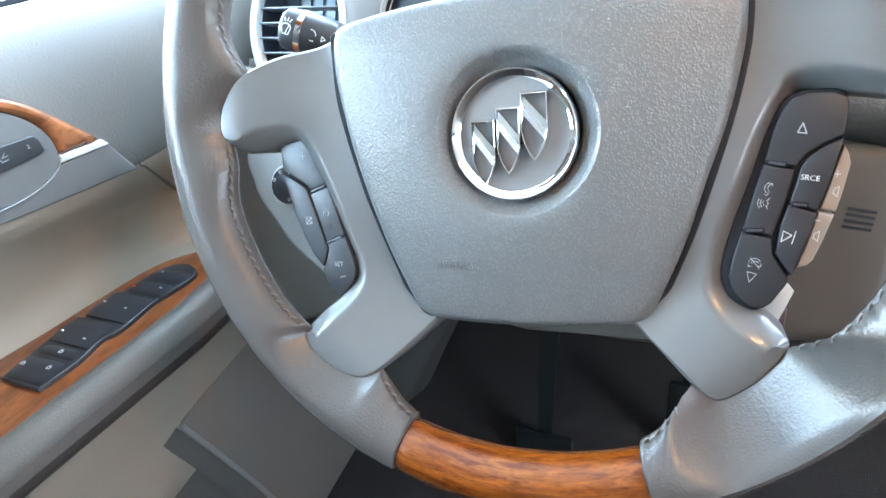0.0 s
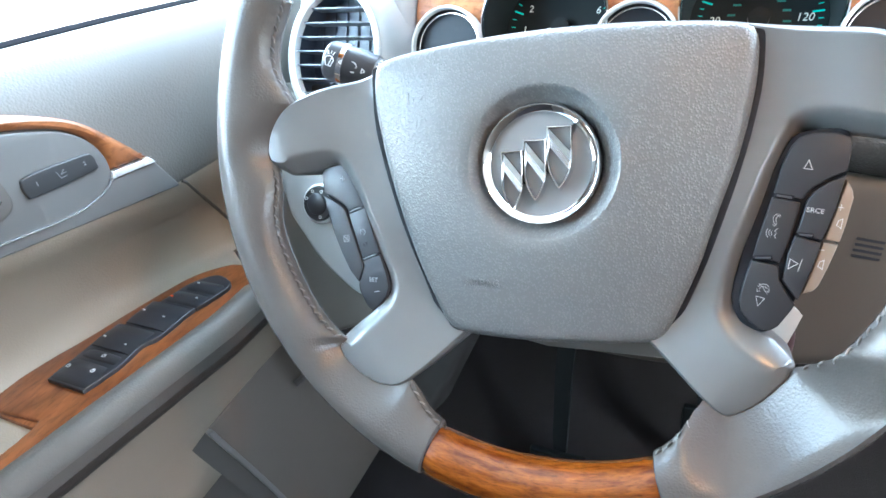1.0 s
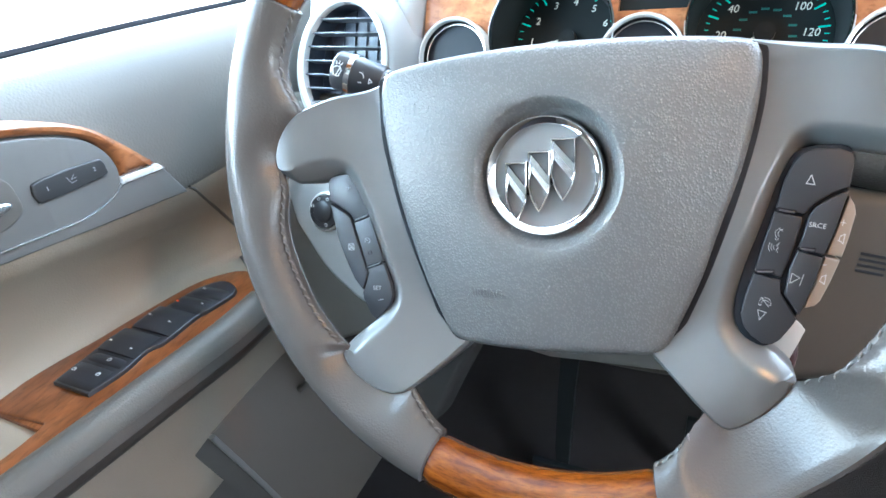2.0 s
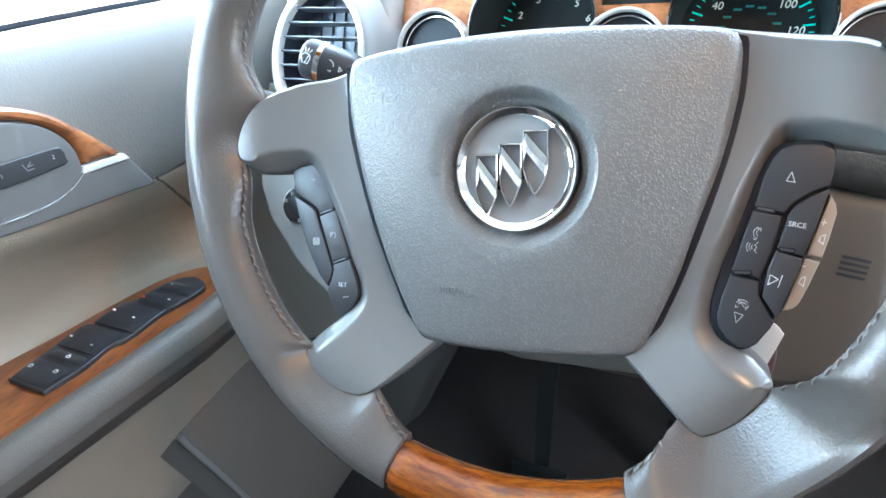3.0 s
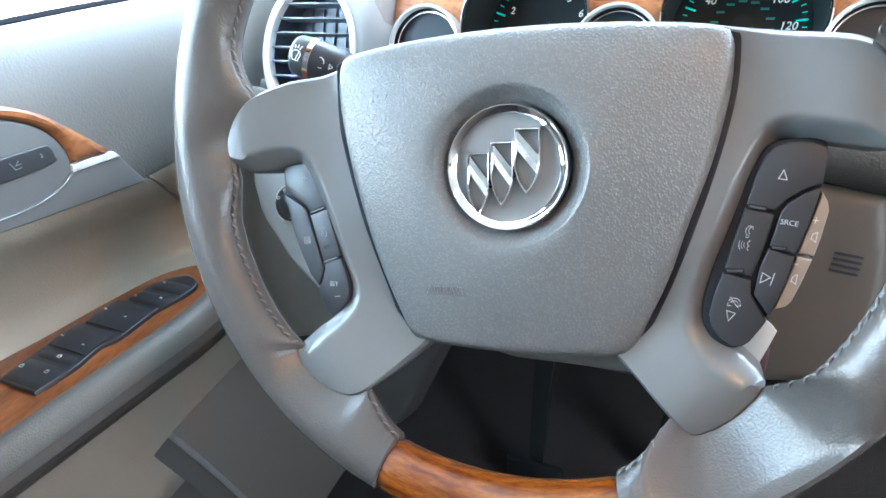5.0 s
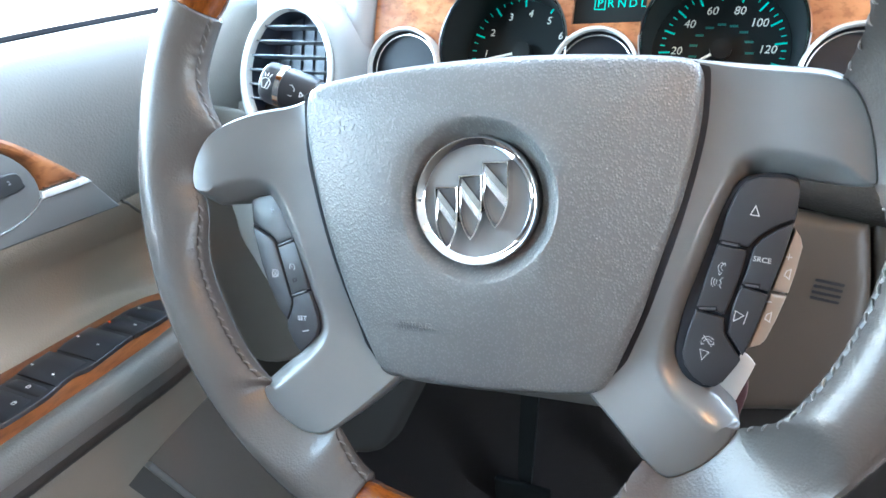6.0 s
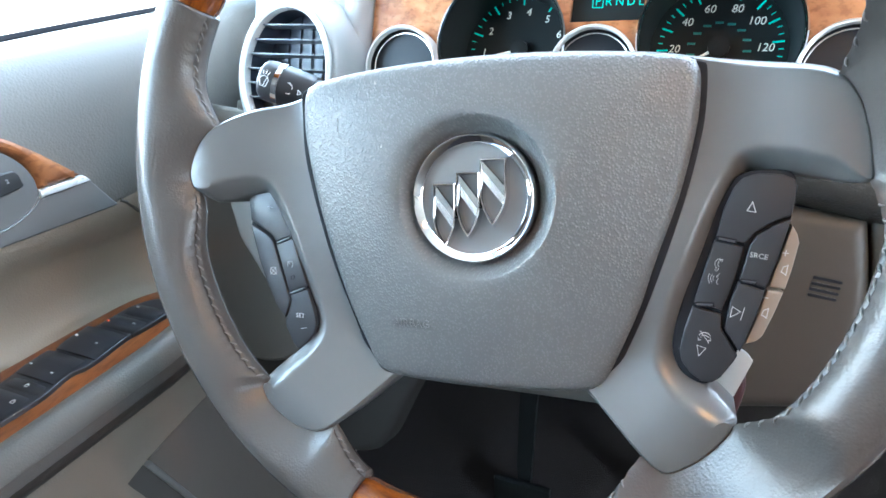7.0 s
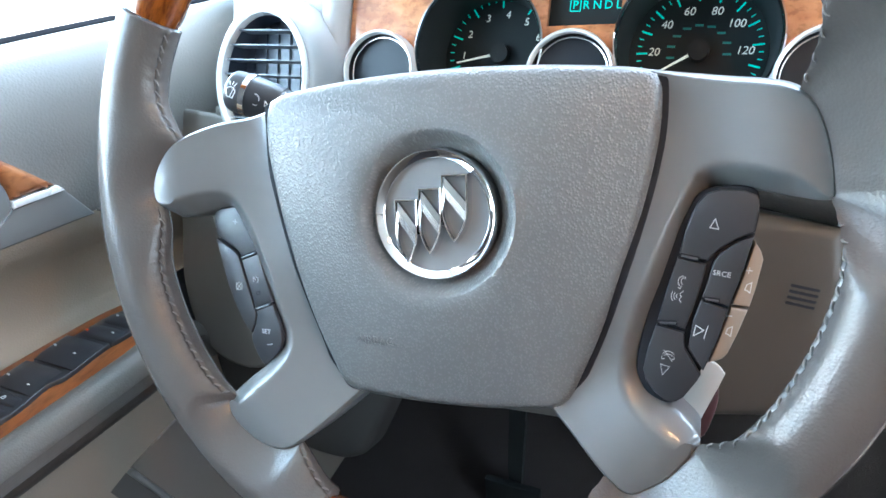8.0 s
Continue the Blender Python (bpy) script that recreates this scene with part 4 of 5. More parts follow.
        strokes("volume_icon", lines, 0.0096, 0.00036, PRINT_LIGHT, p, "white printed speaker", vv)
    left = {
        "plus": [(-0.1344, 0.0000), (-0.1323, 0.0022), (-0.1273, 0.0032), (-0.1197, 0.0040), (-0.1156, 0.0025), (-0.1125, -0.0023), (-0.1056, -0.0195), (-0.1169, -0.0233), (-0.1187, -0.0203), (-0.1223, -0.0177), (-0.1335, -0.0119)],
        "cancel": [(-0.1336, -0.0134), (-0.1228, -0.0191), (-0.1191, -0.0219), (-0.1178, -0.0249), (-0.1093, -0.0498), (-0.1078, -0.0541), (-0.1092, -0.0597), (-0.1113, -0.0644), (-0.1168, -0.0581), (-0.1224, -0.0475), (-0.1275, -0.0355), (-0.1311, -0.0237)],
        "cruise": [(-0.1171, -0.0245), (-0.1055, -0.0206), (-0.0970, -0.0468), (-0.1085, -0.0505)],
        "set": [(-0.1081, -0.0515), (-0.0967, -0.0478), (-0.0925, -0.0594), (-0.0913, -0.0665), (-0.0926, -0.0719), (-0.0972, -0.0773), (-0.1021, -0.0815), (-0.1061, -0.0783), (-0.1109, -0.0693), (-0.1113, -0.0655), (-0.1089, -0.0603), (-0.1073, -0.0545)],
    }
    pod = part("left_switch_pod", slab(curve_loop([(-0.1335, 0.0000), (-0.1275, 0.0036), (-0.1185, 0.0040), (-0.1115, 0.0000), (-0.1040, -0.0195), (-0.0955, -0.0470), (-0.0905, -0.0660), (-0.0930, -0.0735), (-0.1020, -0.0805), (-0.1085, -0.0700), (-0.1215, -0.0470), (-0.1300, -0.0235)], 4), 0.0090, 0.02, 0.001, yfun=ly, cut=0.02), SEAM, wheel, "black switch housing on the left spoke")
    lb = {k: part("switch_button", slab(inset(lp, 0.00018), 0.0065, 0.006, 0.0006, 3, yfun=ly), BLACK, pod, "black moulded button") for k, lp in left.items()}
    f = 0.00625
    strokes("plus_icon", [[(-0.1216, -0.0041), (-0.1186, -0.0046)], [(-0.1200, -0.0029), (-0.1202, -0.0058)]], f, 0.00030, FAINT, lb["plus"], "faint printed plus", ly)
    strokes("cancel_icon", [arc_pts(-0.1185, -0.0391, 0.0020, 0, 360, 12), [(-0.1205, -0.0373), (-0.1165, -0.0409)], [(-0.1167, -0.0371), (-0.1203, -0.0411)]], f, 0.00030, PRINT, lb["cancel"], "white printed cancel mark", ly)
    strokes("cruise_icon", [arc_pts(-0.1074, -0.0353, 0.0017, -60, 215, 9), [(-0.1074, -0.0353), (-0.1090, -0.0338)]], f, 0.00030, FAINT, lb["cruise"], "faint printed cruise dial", ly)
    strokes("lamp_slot", [[(-0.1070, -0.0418), (-0.1050, -0.0412), (-0.1047, -0.0428), (-0.1067, -0.0434), (-0.1070, -0.0418)]], f, 0.00030, SEAM, lb["cruise"], "small dark lamp slot", ly)
    letters("lettering", "SET", 0.0036, (-0.1010, f - 0.0001 + ly(-0.101, -0.0627), -0.0627), PRINT, lb["set"], 0.0001, -2, "white printed word")
    strokes("minus_icon", [[(-0.1006, -0.0697), (-0.0974, -0.0691)]], f, 0.00036, PRINT, lb["set"], "printed minus", ly)
    for a, b in (((-0.1164, -0.0240), (-0.1062, -0.0206)), ((-0.1079, -0.0511), (-0.0976, -0.0477))):
        rib = part("button_rib", tube([(p[0], 0.0066 + ly(*p), p[1]) for p in (a, b)], 0.0010, 8), SEAM, pod, "dark recess between two buttons")
        c, e = [tuple(u + (v - u) * k for u, v in zip(a, b)) for k in (0.10, 0.88)]
        part("rib_bar", tube([(p[0], 0.0060 + ly(*p), p[1]) for p in (c, e)], 0.0006, 8), GREYBLACK, rib, "raised satin bar")


def build_stitches(wheel):
    """Slanting stitches that cross the sewn groove of each leather grip."""
    bm = bmesh.new()
    tube([(-0.0020, 0.0008, -0.0013), (-0.0014, -0.0001, -0.0009), (-0.0004, -0.0005, -0.0002), (0.0004, -0.0005, 0.0002), (0.0014, -0.0001, 0.0009), (0.0020, 0.0008, 0.0013)], [0.00025, 0.0004, 0.00048, 0.00048, 0.0004, 0.00025], 6, bm=bm)
    me = finish("stitch", bm, THREAD)
    rng = random.Random(4)
    for sx in (-1, 1):
        for a0, a1 in ((150.5, 168.5), (185, 223), (242, 249.5)):
            for i in range(round((a1 - a0) / STITCH_STEP)):
                a = a0 + STITCH_STEP * (i + 0.5) + rng.uniform(-0.12, 0.12)
                if sx > 0:
                    a = 180 - a
                p, q = rim_point(a, SEAM_PHASE, 0.0154, True, False), rim_point(a + 0.3, SEAM_PHASE, 0.0154, True, False)
                t = (q - p).normalized()
                c = Vector((RIM_C[0] + RIM_R * math.cos(radians(a)), RIM_C[1] + 0.004, RIM_C[2] + RIM_R * math.sin(radians(a))))
                nrm = (p - c)
                nrm = (nrm - t * nrm.dot(t)).normalized()
                m = Matrix((t, -nrm, t.cross(-nrm))).transposed().to_4x4()
                m.translation = p - nrm * 0.0003
                ob = new("stitch", me)
                ob.parent = wheel
                ob.matrix_basis = m @ pose(0, 0, 0, 0, rng.uniform(-8, 8), 0)


def build_wheel():
    wheel = thing("steering_wheel", WHEEL, "grey leather and wood steering wheel with airbag and switches", "steering wheel")
    part("rim_wood", rim_bm(250.3, 289.7, 30, 0.0142, uv=True), RIM_WOOD, wheel, "glossy orange-brown wood grip")
    part("rim_wood", rim_bm(30.5, 149.5, 60, 0.0142, uv=True), RIM_WOOD, wheel, "glossy orange-brown wood grip")
    part("rim_leather", rim_bm(149.6, 250.2, 320, 0.0152, web=True, sides=40), LEATHER, wheel, "worn taupe-grey leather grip")
    part("rim_leather", rim_bm(-70.2, 30.4, 320, 0.0152, web=True, sides=40), LEATHER, wheel, "worn taupe-grey leather grip")
    crisp_roll = ((0, 1), (0.10, 0.80), (0.45, 0.38), (0.72, 0.10), (0.82, 0.035), (0.91, 0.008), (1, 0), (1.12, 0))
    ridge_roll = ((0, 1), (0.10, 0.82), (0.30, 0.54), (0.48, 0.32), (0.58, 0.21), (0.68, 0.12), (0.78, 0.055), (0.87, 0.018), (0.94, 0.004), (1, 0), (1.10, 0))
    for sx, loop, wide, deep, roll in ((1, RIGHT_LOOP, RIGHT_WIDE, RIGHT_DEEP, ridge_roll), (-1, LEFT_LOOP, LEFT_WIDE, LEFT_DEEP, crisp_roll)):
        m = bezel_bm(curve_loop(loop, 6), spread(wide, 6), spread(deep, 6), roll, sx)
        part("spoke_bezel", m, SATIN, wheel, "satin grey spoke cover", angle=48)
    build_pad(wheel)
    build_buttons(wheel)
    build_stitches(wheel)
    # hub behind the cover
    part("hub", lathe([(0.062, 0.030), (0.058, 0.05), (0.052, 0.075), (0.048, 0.11)], 0, -0.01, 40), TAUPE, wheel, "taupe plastic hub shell")
    return wheel


build_wheel()


# ---- dashboard, in the dash frame ----
def holed_plate(outline, holes, y, thick):
    """A flat plate with round or other holes: 2D loops."""
    bm = bmesh.new()
    for yy in (y, y + thick):
        ed = []
        for lp in [outline] + holes:
            vs = [bm.verts.new((x, yy, z)) for x, z in lp]
            ed += [bm.edges.new((vs[i], vs[(i + 1) % len(vs)])) for i in range(len(vs))]
        bmesh.ops.triangle_fill(bm, edges=ed, use_beauty=True, normal=(0, -1, 0))
    for lp in [outline] + holes:
        a = [bm.verts.new((x, y, z)) for x, z in lp]
        b = [bm.verts.new((x, y + thick, z)) for x, z in lp]
        for i in range(len(a)):
            bm.faces.new((a[i], a[(i + 1) % len(a)], b[(i + 1) % len(a)], b[i]))
    bmesh.ops.remove_doubles(bm, verts=bm.verts[:], dist=1e-6)
    return bm


def circle(cx, cz, r, n=64):
    return [(cx + r * math.cos(2 * math.pi * i / n), cz + r * math.sin(2 * math.pi * i / n)) for i in range(n)]


TACH, SPEED = (-0.069, 0.113), (0.0915, 0.1205)
FACE_Y = 0.272


def gauge(dash, name, c, r, face_c, num_r, numbers, ticks, needle, label):
    cup = part(name, lathe([(r + 0.001, 0.219), (r, 0.2185), (r - 0.001, 0.222), (r - 0.003, FACE_Y)], *c, 72), DIAL, dash, label)
    part("chrome_ring", lathe([(r + 0.0026, 0.2225), (r + 0.0024, 0.2165), (r + 0.0012, 0.2152), (r, 0.2168), (r - 0.0004, 0.222)], *c, 96), CHROME, cup, "thin chrome ring")
    part("dial_face", lathe([(r + 0.001, FACE_Y), (0.0001, FACE_Y)], *c, 64), DIAL, cup, "black dial face")
    for body, a in numbers:
        letters("numeral", body, 0.0085, (face_c[0] + num_r * math.cos(radians(a)), FACE_Y - 0.0006, face_c[1] + num_r * 0.95 * math.sin(radians(a))), NUMERAL, cup, 0.0001, 0, "white dial numeral", slant=0.15)
    for a, ln, w in ticks:
        ca, sa = math.cos(radians(a)), math.sin(radians(a))
        r1 = num_r + 0.0125
        strokes("dial_tick", [[(face_c[0] + (r1 - ln) * ca, face_c[1] + (r1 - ln) * sa), (face_c[0] + r1 * ca, face_c[1] + r1 * sa)]], FACE_Y - 0.0006, w, TEAL, cup, "lit teal scale mark")
    (x0, z0), (x1, z1) = needle
    part("needle", tube([(x0, FACE_Y - 0.006, z0), (x1, FACE_Y - 0.006, z1)], [0.0012, 0.0006], 6), NEEDLE, cup, "pale lit needle")
    part("needle_hub", lathe([(0.008, FACE_Y - 0.001), (0.0078, FACE_Y - 0.009), (0.0001, FACE_Y - 0.0095)], *face_c, 24), DIAL, cup, "black needle cap")
    return cup


def small_gauge(dash, c, r, text=""):
    y = 0.208
    pod = part("small_gauge", lathe([(r, y + 0.014), (r, y + 0.002)], *c, 56), DIAL, dash, "small black auxiliary gauge")
    part("chrome_ring", lathe([(r + 0.0022, y + 0.018), (r + 0.0022, y + 0.001), (r + 0.0012, y - 0.0008), (r - 0.0002, y - 0.0002), (r - 0.0008, y + 0.005)], *c, 72), SILVER, pod, "thin chrome ring")
    part("inner_ring", lathe([(r - 0.0022, y + 0.0095), (r - 0.0024, y + 0.0085), (r - 0.0034, y + 0.0088), (r - 0.0036, y + 0.0100)], *c, 64), SATIN_CHROME, pod, "thin inner ring")
    part("dial_face", lathe([(r, y + 0.012), (0.0001, y + 0.012)], *c, 40), SMOKED, pod, "dark smoked dial")
    if text:
        letters("numeral", text, 0.007, (c[0] + 0.004, y + 0.0115, c[1] + 0.006), NUMERAL, pod, 0.0001, 0, "white dial numeral")
        strokes("red_tick", [[(c[0] + 0.006, c[1] + 0.012), (c[0] + 0.006, c[1] + 0.015)]], y + 0.0115, 0.0008, RED, pod, "red scale mark")
    return pod


def build_dash():
    dash = thing("dashboard", DASH, "grey dashboard with wood fascia, chrome-ringed gauges and side air vent", "dashboard")
    # wood fascia with openings for the two large dials and the display
    outl = curve_loop([(-0.186, 0.060, 1), (-0.186, 0.150), (-0.175, 0.172), (-0.14, 0.182), (0.0, 0.190), (0.14, 0.186), (0.30, 0.175, 1), (0.30, 0.060, 1)], 6)
    disp = [(-0.0155, 0.1295), (0.0385, 0.1315), (0.0385, 0.172), (-0.0155, 0.172)]
    part("wood_fascia", holed_plate(outl, [circle(*TACH, 0.0512), circle(*SPEED, 0.0535), disp], 0.2225, 0.006), DASH_WOOD, dash, "figured orange-brown wood fascia", angle=30)
    t = [(196 - i * 8.6, 0.0075 if i % 4 == 0 else 0.003, 0.0013 if i % 4 == 0 else 0.0007) for i in range(22)]
    gauge(dash, "tachometer", TACH, 0.0510, (-0.0655, 0.1165), 0.0345, (("1", 183), ("2", 150), ("3", 115), ("4", 85), ("5", 55), ("6", 26)), t, ((-0.0655, 0.1165), (-0.104, 0.108)), "black rev counter with white numerals")
    t = [(205 - i * 7.3, 0.007 if i % 3 == 0 else 0.0028, 0.0013 if i % 3 == 0 else 0.0007) for i in range(32)]
    sp = gauge(dash, "speedometer", SPEED, 0.0532, (0.0925, 0.1215), 0.0325, (("20", 182), ("40", 141), ("60", 108), ("80", 73), ("100", 42), ("120", 2)), t, ((0.0925, 0.1215), (0.058, 0.100)), "black speedometer with white numerals")
    for i in range(9):
        a = 195 - i * 25
        x, z = SPEED[0] + 0.001 + 0.0205 * math.cos(radians(a)), SPEED[1] + 0.001 + 0.0195 * math.sin(radians(a))
        strokes("inner_mark", [[(x - 0.0022, z), (x + 0.0022, z)]], FACE_Y - 0.0006, 0.0016, TEAL_DIM, sp, "dim teal inner scale mark")
    for c in ((-0.151, 0.0915), (0.0078, 0.0928)):
        small_gauge(dash, c, 0.0305)
    small_gauge(dash, (0.1755, 0.0955), 0.0320, "18")
    # gear display
    d = part("gear_display", rbox((-0.0165, 0.232, 0.1285), (0.0395, 0.236, 0.173), 0.0005, 1), DIAL, dash, "black gear display")
    for body, x in (("P", 0.0030), ("R", 0.0110), ("N", 0.0193), ("D", 0.0275), ("L", 0.0350)):
        letters("display_letter", body, 0.0085, (x, 0.2314, 0.1468), TEAL, d, 0.0001, 0, "lit teal gear letter")
    strokes("display_box", [[(-0.0008, 0.1426), (0.0068, 0.1426), (0.0068, 0.1510), (-0.0008, 0.1510), (-0.0008, 0.1426)]], 0.2314, 0.0006, TEAL, d, "lit box round the chosen gear")
    # hood over the gauges, with open front
    rows = []
    for y, h in ((0.10, 0.0), (0.105, 0.006), (0.16, 0.010), (0.30, 0.014)):
        rows.append([(x, y, 0.190 + 0.018 * math.cos((x - 0.05) / 0.25 * 1.3) + h) for x in [-0.155 + 0.0225 * i for i in range(21)]])
    under = [[(x, y + 0.012, z - 0.012) for x, y, z in rows[0]]] + [[(x, 0.24, z - 0.01) for x, y, z in rows[0]]]
    part("gauge_hood", loft(under[::-1] + rows), GREY_PLASTIC, dash, "grey padded gauge hood", angle=60)
    # dash top running to the windscreen
    part("dash_top", rbox((-0.36, 0.235, 0.180), (1.30, 0.62, 0.215), 0.012, 3), GREY_VINYL, dash, "dark grey soft dash top")
    # upright between vent and fascia
    rows = [[(x + (-0.004 if z > 0.15 else 0), y, z) for z in (-0.02, 0.04, 0.08, 0.145, 0.20)] for x, y in ((-0.212, 0.235), (-0.210, 0.212), (-0.205, 0.206), (-0.196, 0.205), (-0.190, 0.209), (-0.1885, 0.226))]
    part("vent_pillar", loft(rows), LIGHT_PLASTIC, dash, "pale grey upright trim", angle=60)
    part("trim_tab", rbox((-0.1875, 0.214, 0.070), (-0.1820, 0.224, 0.0900), 0.001), SATIN_CHROME, dash, "small bright trim tab")
    # vent pod
    vc, up = (-0.2440, 0.0775), 0.0120
    pod = part("vent_pod", lathe([(0.062, 0.250), (0.060, 0.205), (0.0565, 0.190), (0.0525, 0.1825), (0.0475, 0.1795), (0.0445, 0.1800), (0.0425, 0.184), (0.0425, 0.235)], *vc, 80, tall=up), LIGHT_PLASTIC, dash, "oval grey air vent housing", angle=60)
    part("chrome_ring", lathe([(0.0465, 0.181), (0.0463, 0.1770), (0.0440, 0.1755), (0.0416, 0.1772), (0.0408, 0.184)], *vc, 96, tall=up), SILVER, pod, "bright silver vent ring")
    part("vent_back", lathe([(0.0423, 0.1855), (0.0423, 0.2085), (0.0130, 0.2085), (0.0001, 0.2085)], *vc, 48, tall=up), VENT_HAZE, pod, "dark vent throat with blue haze in its colour")
    for i in range(9):
        z = 0.1176 - 0.0122 * i
        h = 0.0415 * math.sqrt(max(0, 1 - ((z - vc[1]) / 0.0535) ** 2))
        if h > 0.008:
            part("vent_slat", rbox((vc[0] - h, 0.1805, z - 0.0007), (vc[0] + h, 0.1960, z + 0.0007), 0.0005, 2), VENT_SLAT, pod, "dark grey vent slat")
    for i in range(6):
        x = vc[0] - 0.031 + 0.0124 * i
        h = 0.053 * math.sqrt(max(0, 1 - ((x - vc[0]) / 0.0415) ** 2))
        part("vent_vane", rbox((x - 0.0006, 0.2062, vc[1] - h), (x + 0.0006, 0.2080, vc[1] + h), 0.0004, 1), VENT_HAZE, pod, "upright vane behind the slats")
    # dash end face beside the door and the fascia behind the vent
    part("dash_end", loft([[(x, y, z) for z in (-0.06, 0.0, 0.08, 0.15, 0.19)] for x, y in ((-0.318, 0.34), (-0.318, 0.235), (-0.314, 0.222), (-0.305, 0.2145), (-0.28, 0.212), (-0.19, 0.212))]), LIGHT_PLASTIC, dash, "pale grey dash end", angle=60)
    # lower fascia
    lowl = [(-0.314, 0.055, 1), (-0.3135, 0.0), (-0.3093, -0.0404), (-0.3005, -0.0792), (-0.2709, -0.1211), (-0.2224, -0.1500), (-0.17, -0.162), (-0.05, -0.154), (0.07, -0.151), (0.15, -0.134), (0.2030, -0.122, 1), (0.2045, -0.050), (0.1965, 0.004, 1), (0.10, 0.012), (0.0, 0.03), (-0.1, 0.05)]
    part("lower_fascia", slab(curve_loop(lowl, 6), 0.196, 0.05, 0.010, 4, cut=0.03), TAUPE, dash, "taupe lower dash panel", angle=60)
    knee = [(-0.335, 0.03, 1), (-0.336, -0.10), (-0.328, -0.170), (-0.295, -0.232), (-0.225, -0.258), (-0.175, -0.262), (-0.150, -0.255), (-0.1385, -0.242), (-0.1304, -0.2223), (-0.1211, -0.1983), (-0.105, -0.160, 1), (-0.10, 0.03, 1)]
    part("knee_panel", slab(curve_loop(knee, 5), 0.216, 0.03, 0.008, 3), KNEE, dash, "dark taupe knee panel under the dash", angle=60)
    corner = curve_loop([(-0.350, 0.05, 1), (-0.352, 0.0), (-0.346, -0.06), (-0.340, -0.12), (-0.312, -0.170), (-0.262, -0.186), (-0.205, -0.165), (-0.16, -0.150), (-0.12, -0.14, 1), (-0.11, 0.03, 1)], 5)
    part("dash_corner", slab(corner, 0.1945, 0.02, 0.004, 3), DARK_PANEL, dash, "mid grey dash corner below the vent", angle=60)
    kp = curve_loop([(-0.3105, -0.035), (-0.300, -0.004), (-0.272, 0.006), (-0.20, 0.010), (-0.13, -0.03), (-0.135, -0.12), (-0.175, -0.141), (-0.2119, -0.1391), (-0.2361, -0.1274), (-0.2611, -0.1103), (-0.2806, -0.0894), (-0.2963, -0.0717), (-0.304, -0.055)], 5)
    panel = part("lamp_switch_panel", slab(kp, 0.1925, 0.012, 0.004, 3), LIGHT_PLASTIC, dash, "pale beige headlamp switch panel")
    kc = (-0.2605, -0.0570)
    part("switch_bezel", lathe([(0.0190, 0.195), (0.0187, 0.189), (0.0172, 0.1878), (0.0158, 0.190)], *kc, 48), SILVER, panel, "silver ring round the knob")
    knob = part("lamp_knob", lathe([(0.0160, 0.192), (0.0160, 0.186), (0.0152, 0.1848), (0.0105, 0.1844), (0.0101, 0.1832), (0.0094, 0.1826), (0.0001, 0.1824)], *kc, 40), BLACK, panel, "black rotary headlamp knob")
    for a in (70, 115, 160, 290):
        x, z = kc[0] + 0.0128 * math.cos(radians(a)), kc[1] + 0.0128 * math.sin(radians(a))
        strokes("knob_mark", [arc_pts(x, z, 0.0014, 0, 360, 8)], 0.1842, 0.0005, WHITE, knob, "pale printed lamp mark")
    # textured roll above the right lower panel
    rows = []
    for x in (0.09, 0.15, 0.25, 0.40, 0.70, 1.2):
        dz = -0.20 * (x - 0.15) if x < 0.25 else -0.02
        rows.append([(x, y, z + dz) for y, z in ((0.205, 0.010), (0.192, 0.014), (0.182, 0.022), (0.178, 0.034), (0.182, 0.048), (0.195, 0.060), (0.215, 0.068))])
    part("dash_roll", loft(rows), ROLL_VINYL, dash, "dark grey grained dash roll", angle=60)
    part("right_fascia", slab(curve_loop([(0.1975, 0.004, 1), (0.60, -0.01, 1), (0.60, -0.14, 1), (0.2042, -0.122, 1), (0.2058, -0.05)], 4), 0.197, 0.05, 0.006, 3), TAUPE, dash, "taupe centre dash panel")
    for i in range(4):
        x, z = 0.1709 - 0.0005 * i, -0.0374 - 0.0039 * i
        slot = [(x, z - 0.0009), (x + 0.0158, z - 0.0022), (x + 0.0166, z - 0.0014), (x + 0.0162, z - 0.0003), (x, z + 0.0011), (x - 0.0006, z)]
        part("speaker_slot", slab(slot, 0.1952, 0.003, 0.0002, 1), VENT_BLACK, dash, "short dark vent slot")
    # steering column
    col = [[(0.050 * math.cos(a) * k, y, -0.01 + 0.048 * math.sin(a) * k) for a in [2 * math.pi * i / 28 for i in range(28)]] for y, k in ((0.03, 0.95), (0.06, 1.0), (0.12, 1.03), (0.20, 1.1))]
    part("column_shroud", loft(col, closed=True), TAUPE, dash, "taupe steering column shroud", angle=60)
    part("column_cover", slab([(-0.030, -0.1080), (-0.001, -0.1107), (0.0253, -0.1082), (0.066, -0.1048), (0.072, 0.03), (-0.05, 0.03)], 0.056, 0.10, 0.006, 3), GREY_PLASTIC, dash, "grey lower cover of the steering column")
    return dash


KNEE = material("knee_plastic", (0.034, 0.031, 0.029), 0.85, spec=0.2, grain=0.00008, grain_scale=1500)
TEAL_DIM = glow("teal_dim", (0.01, 0.18, 0.16), 0.008)
build_dash()


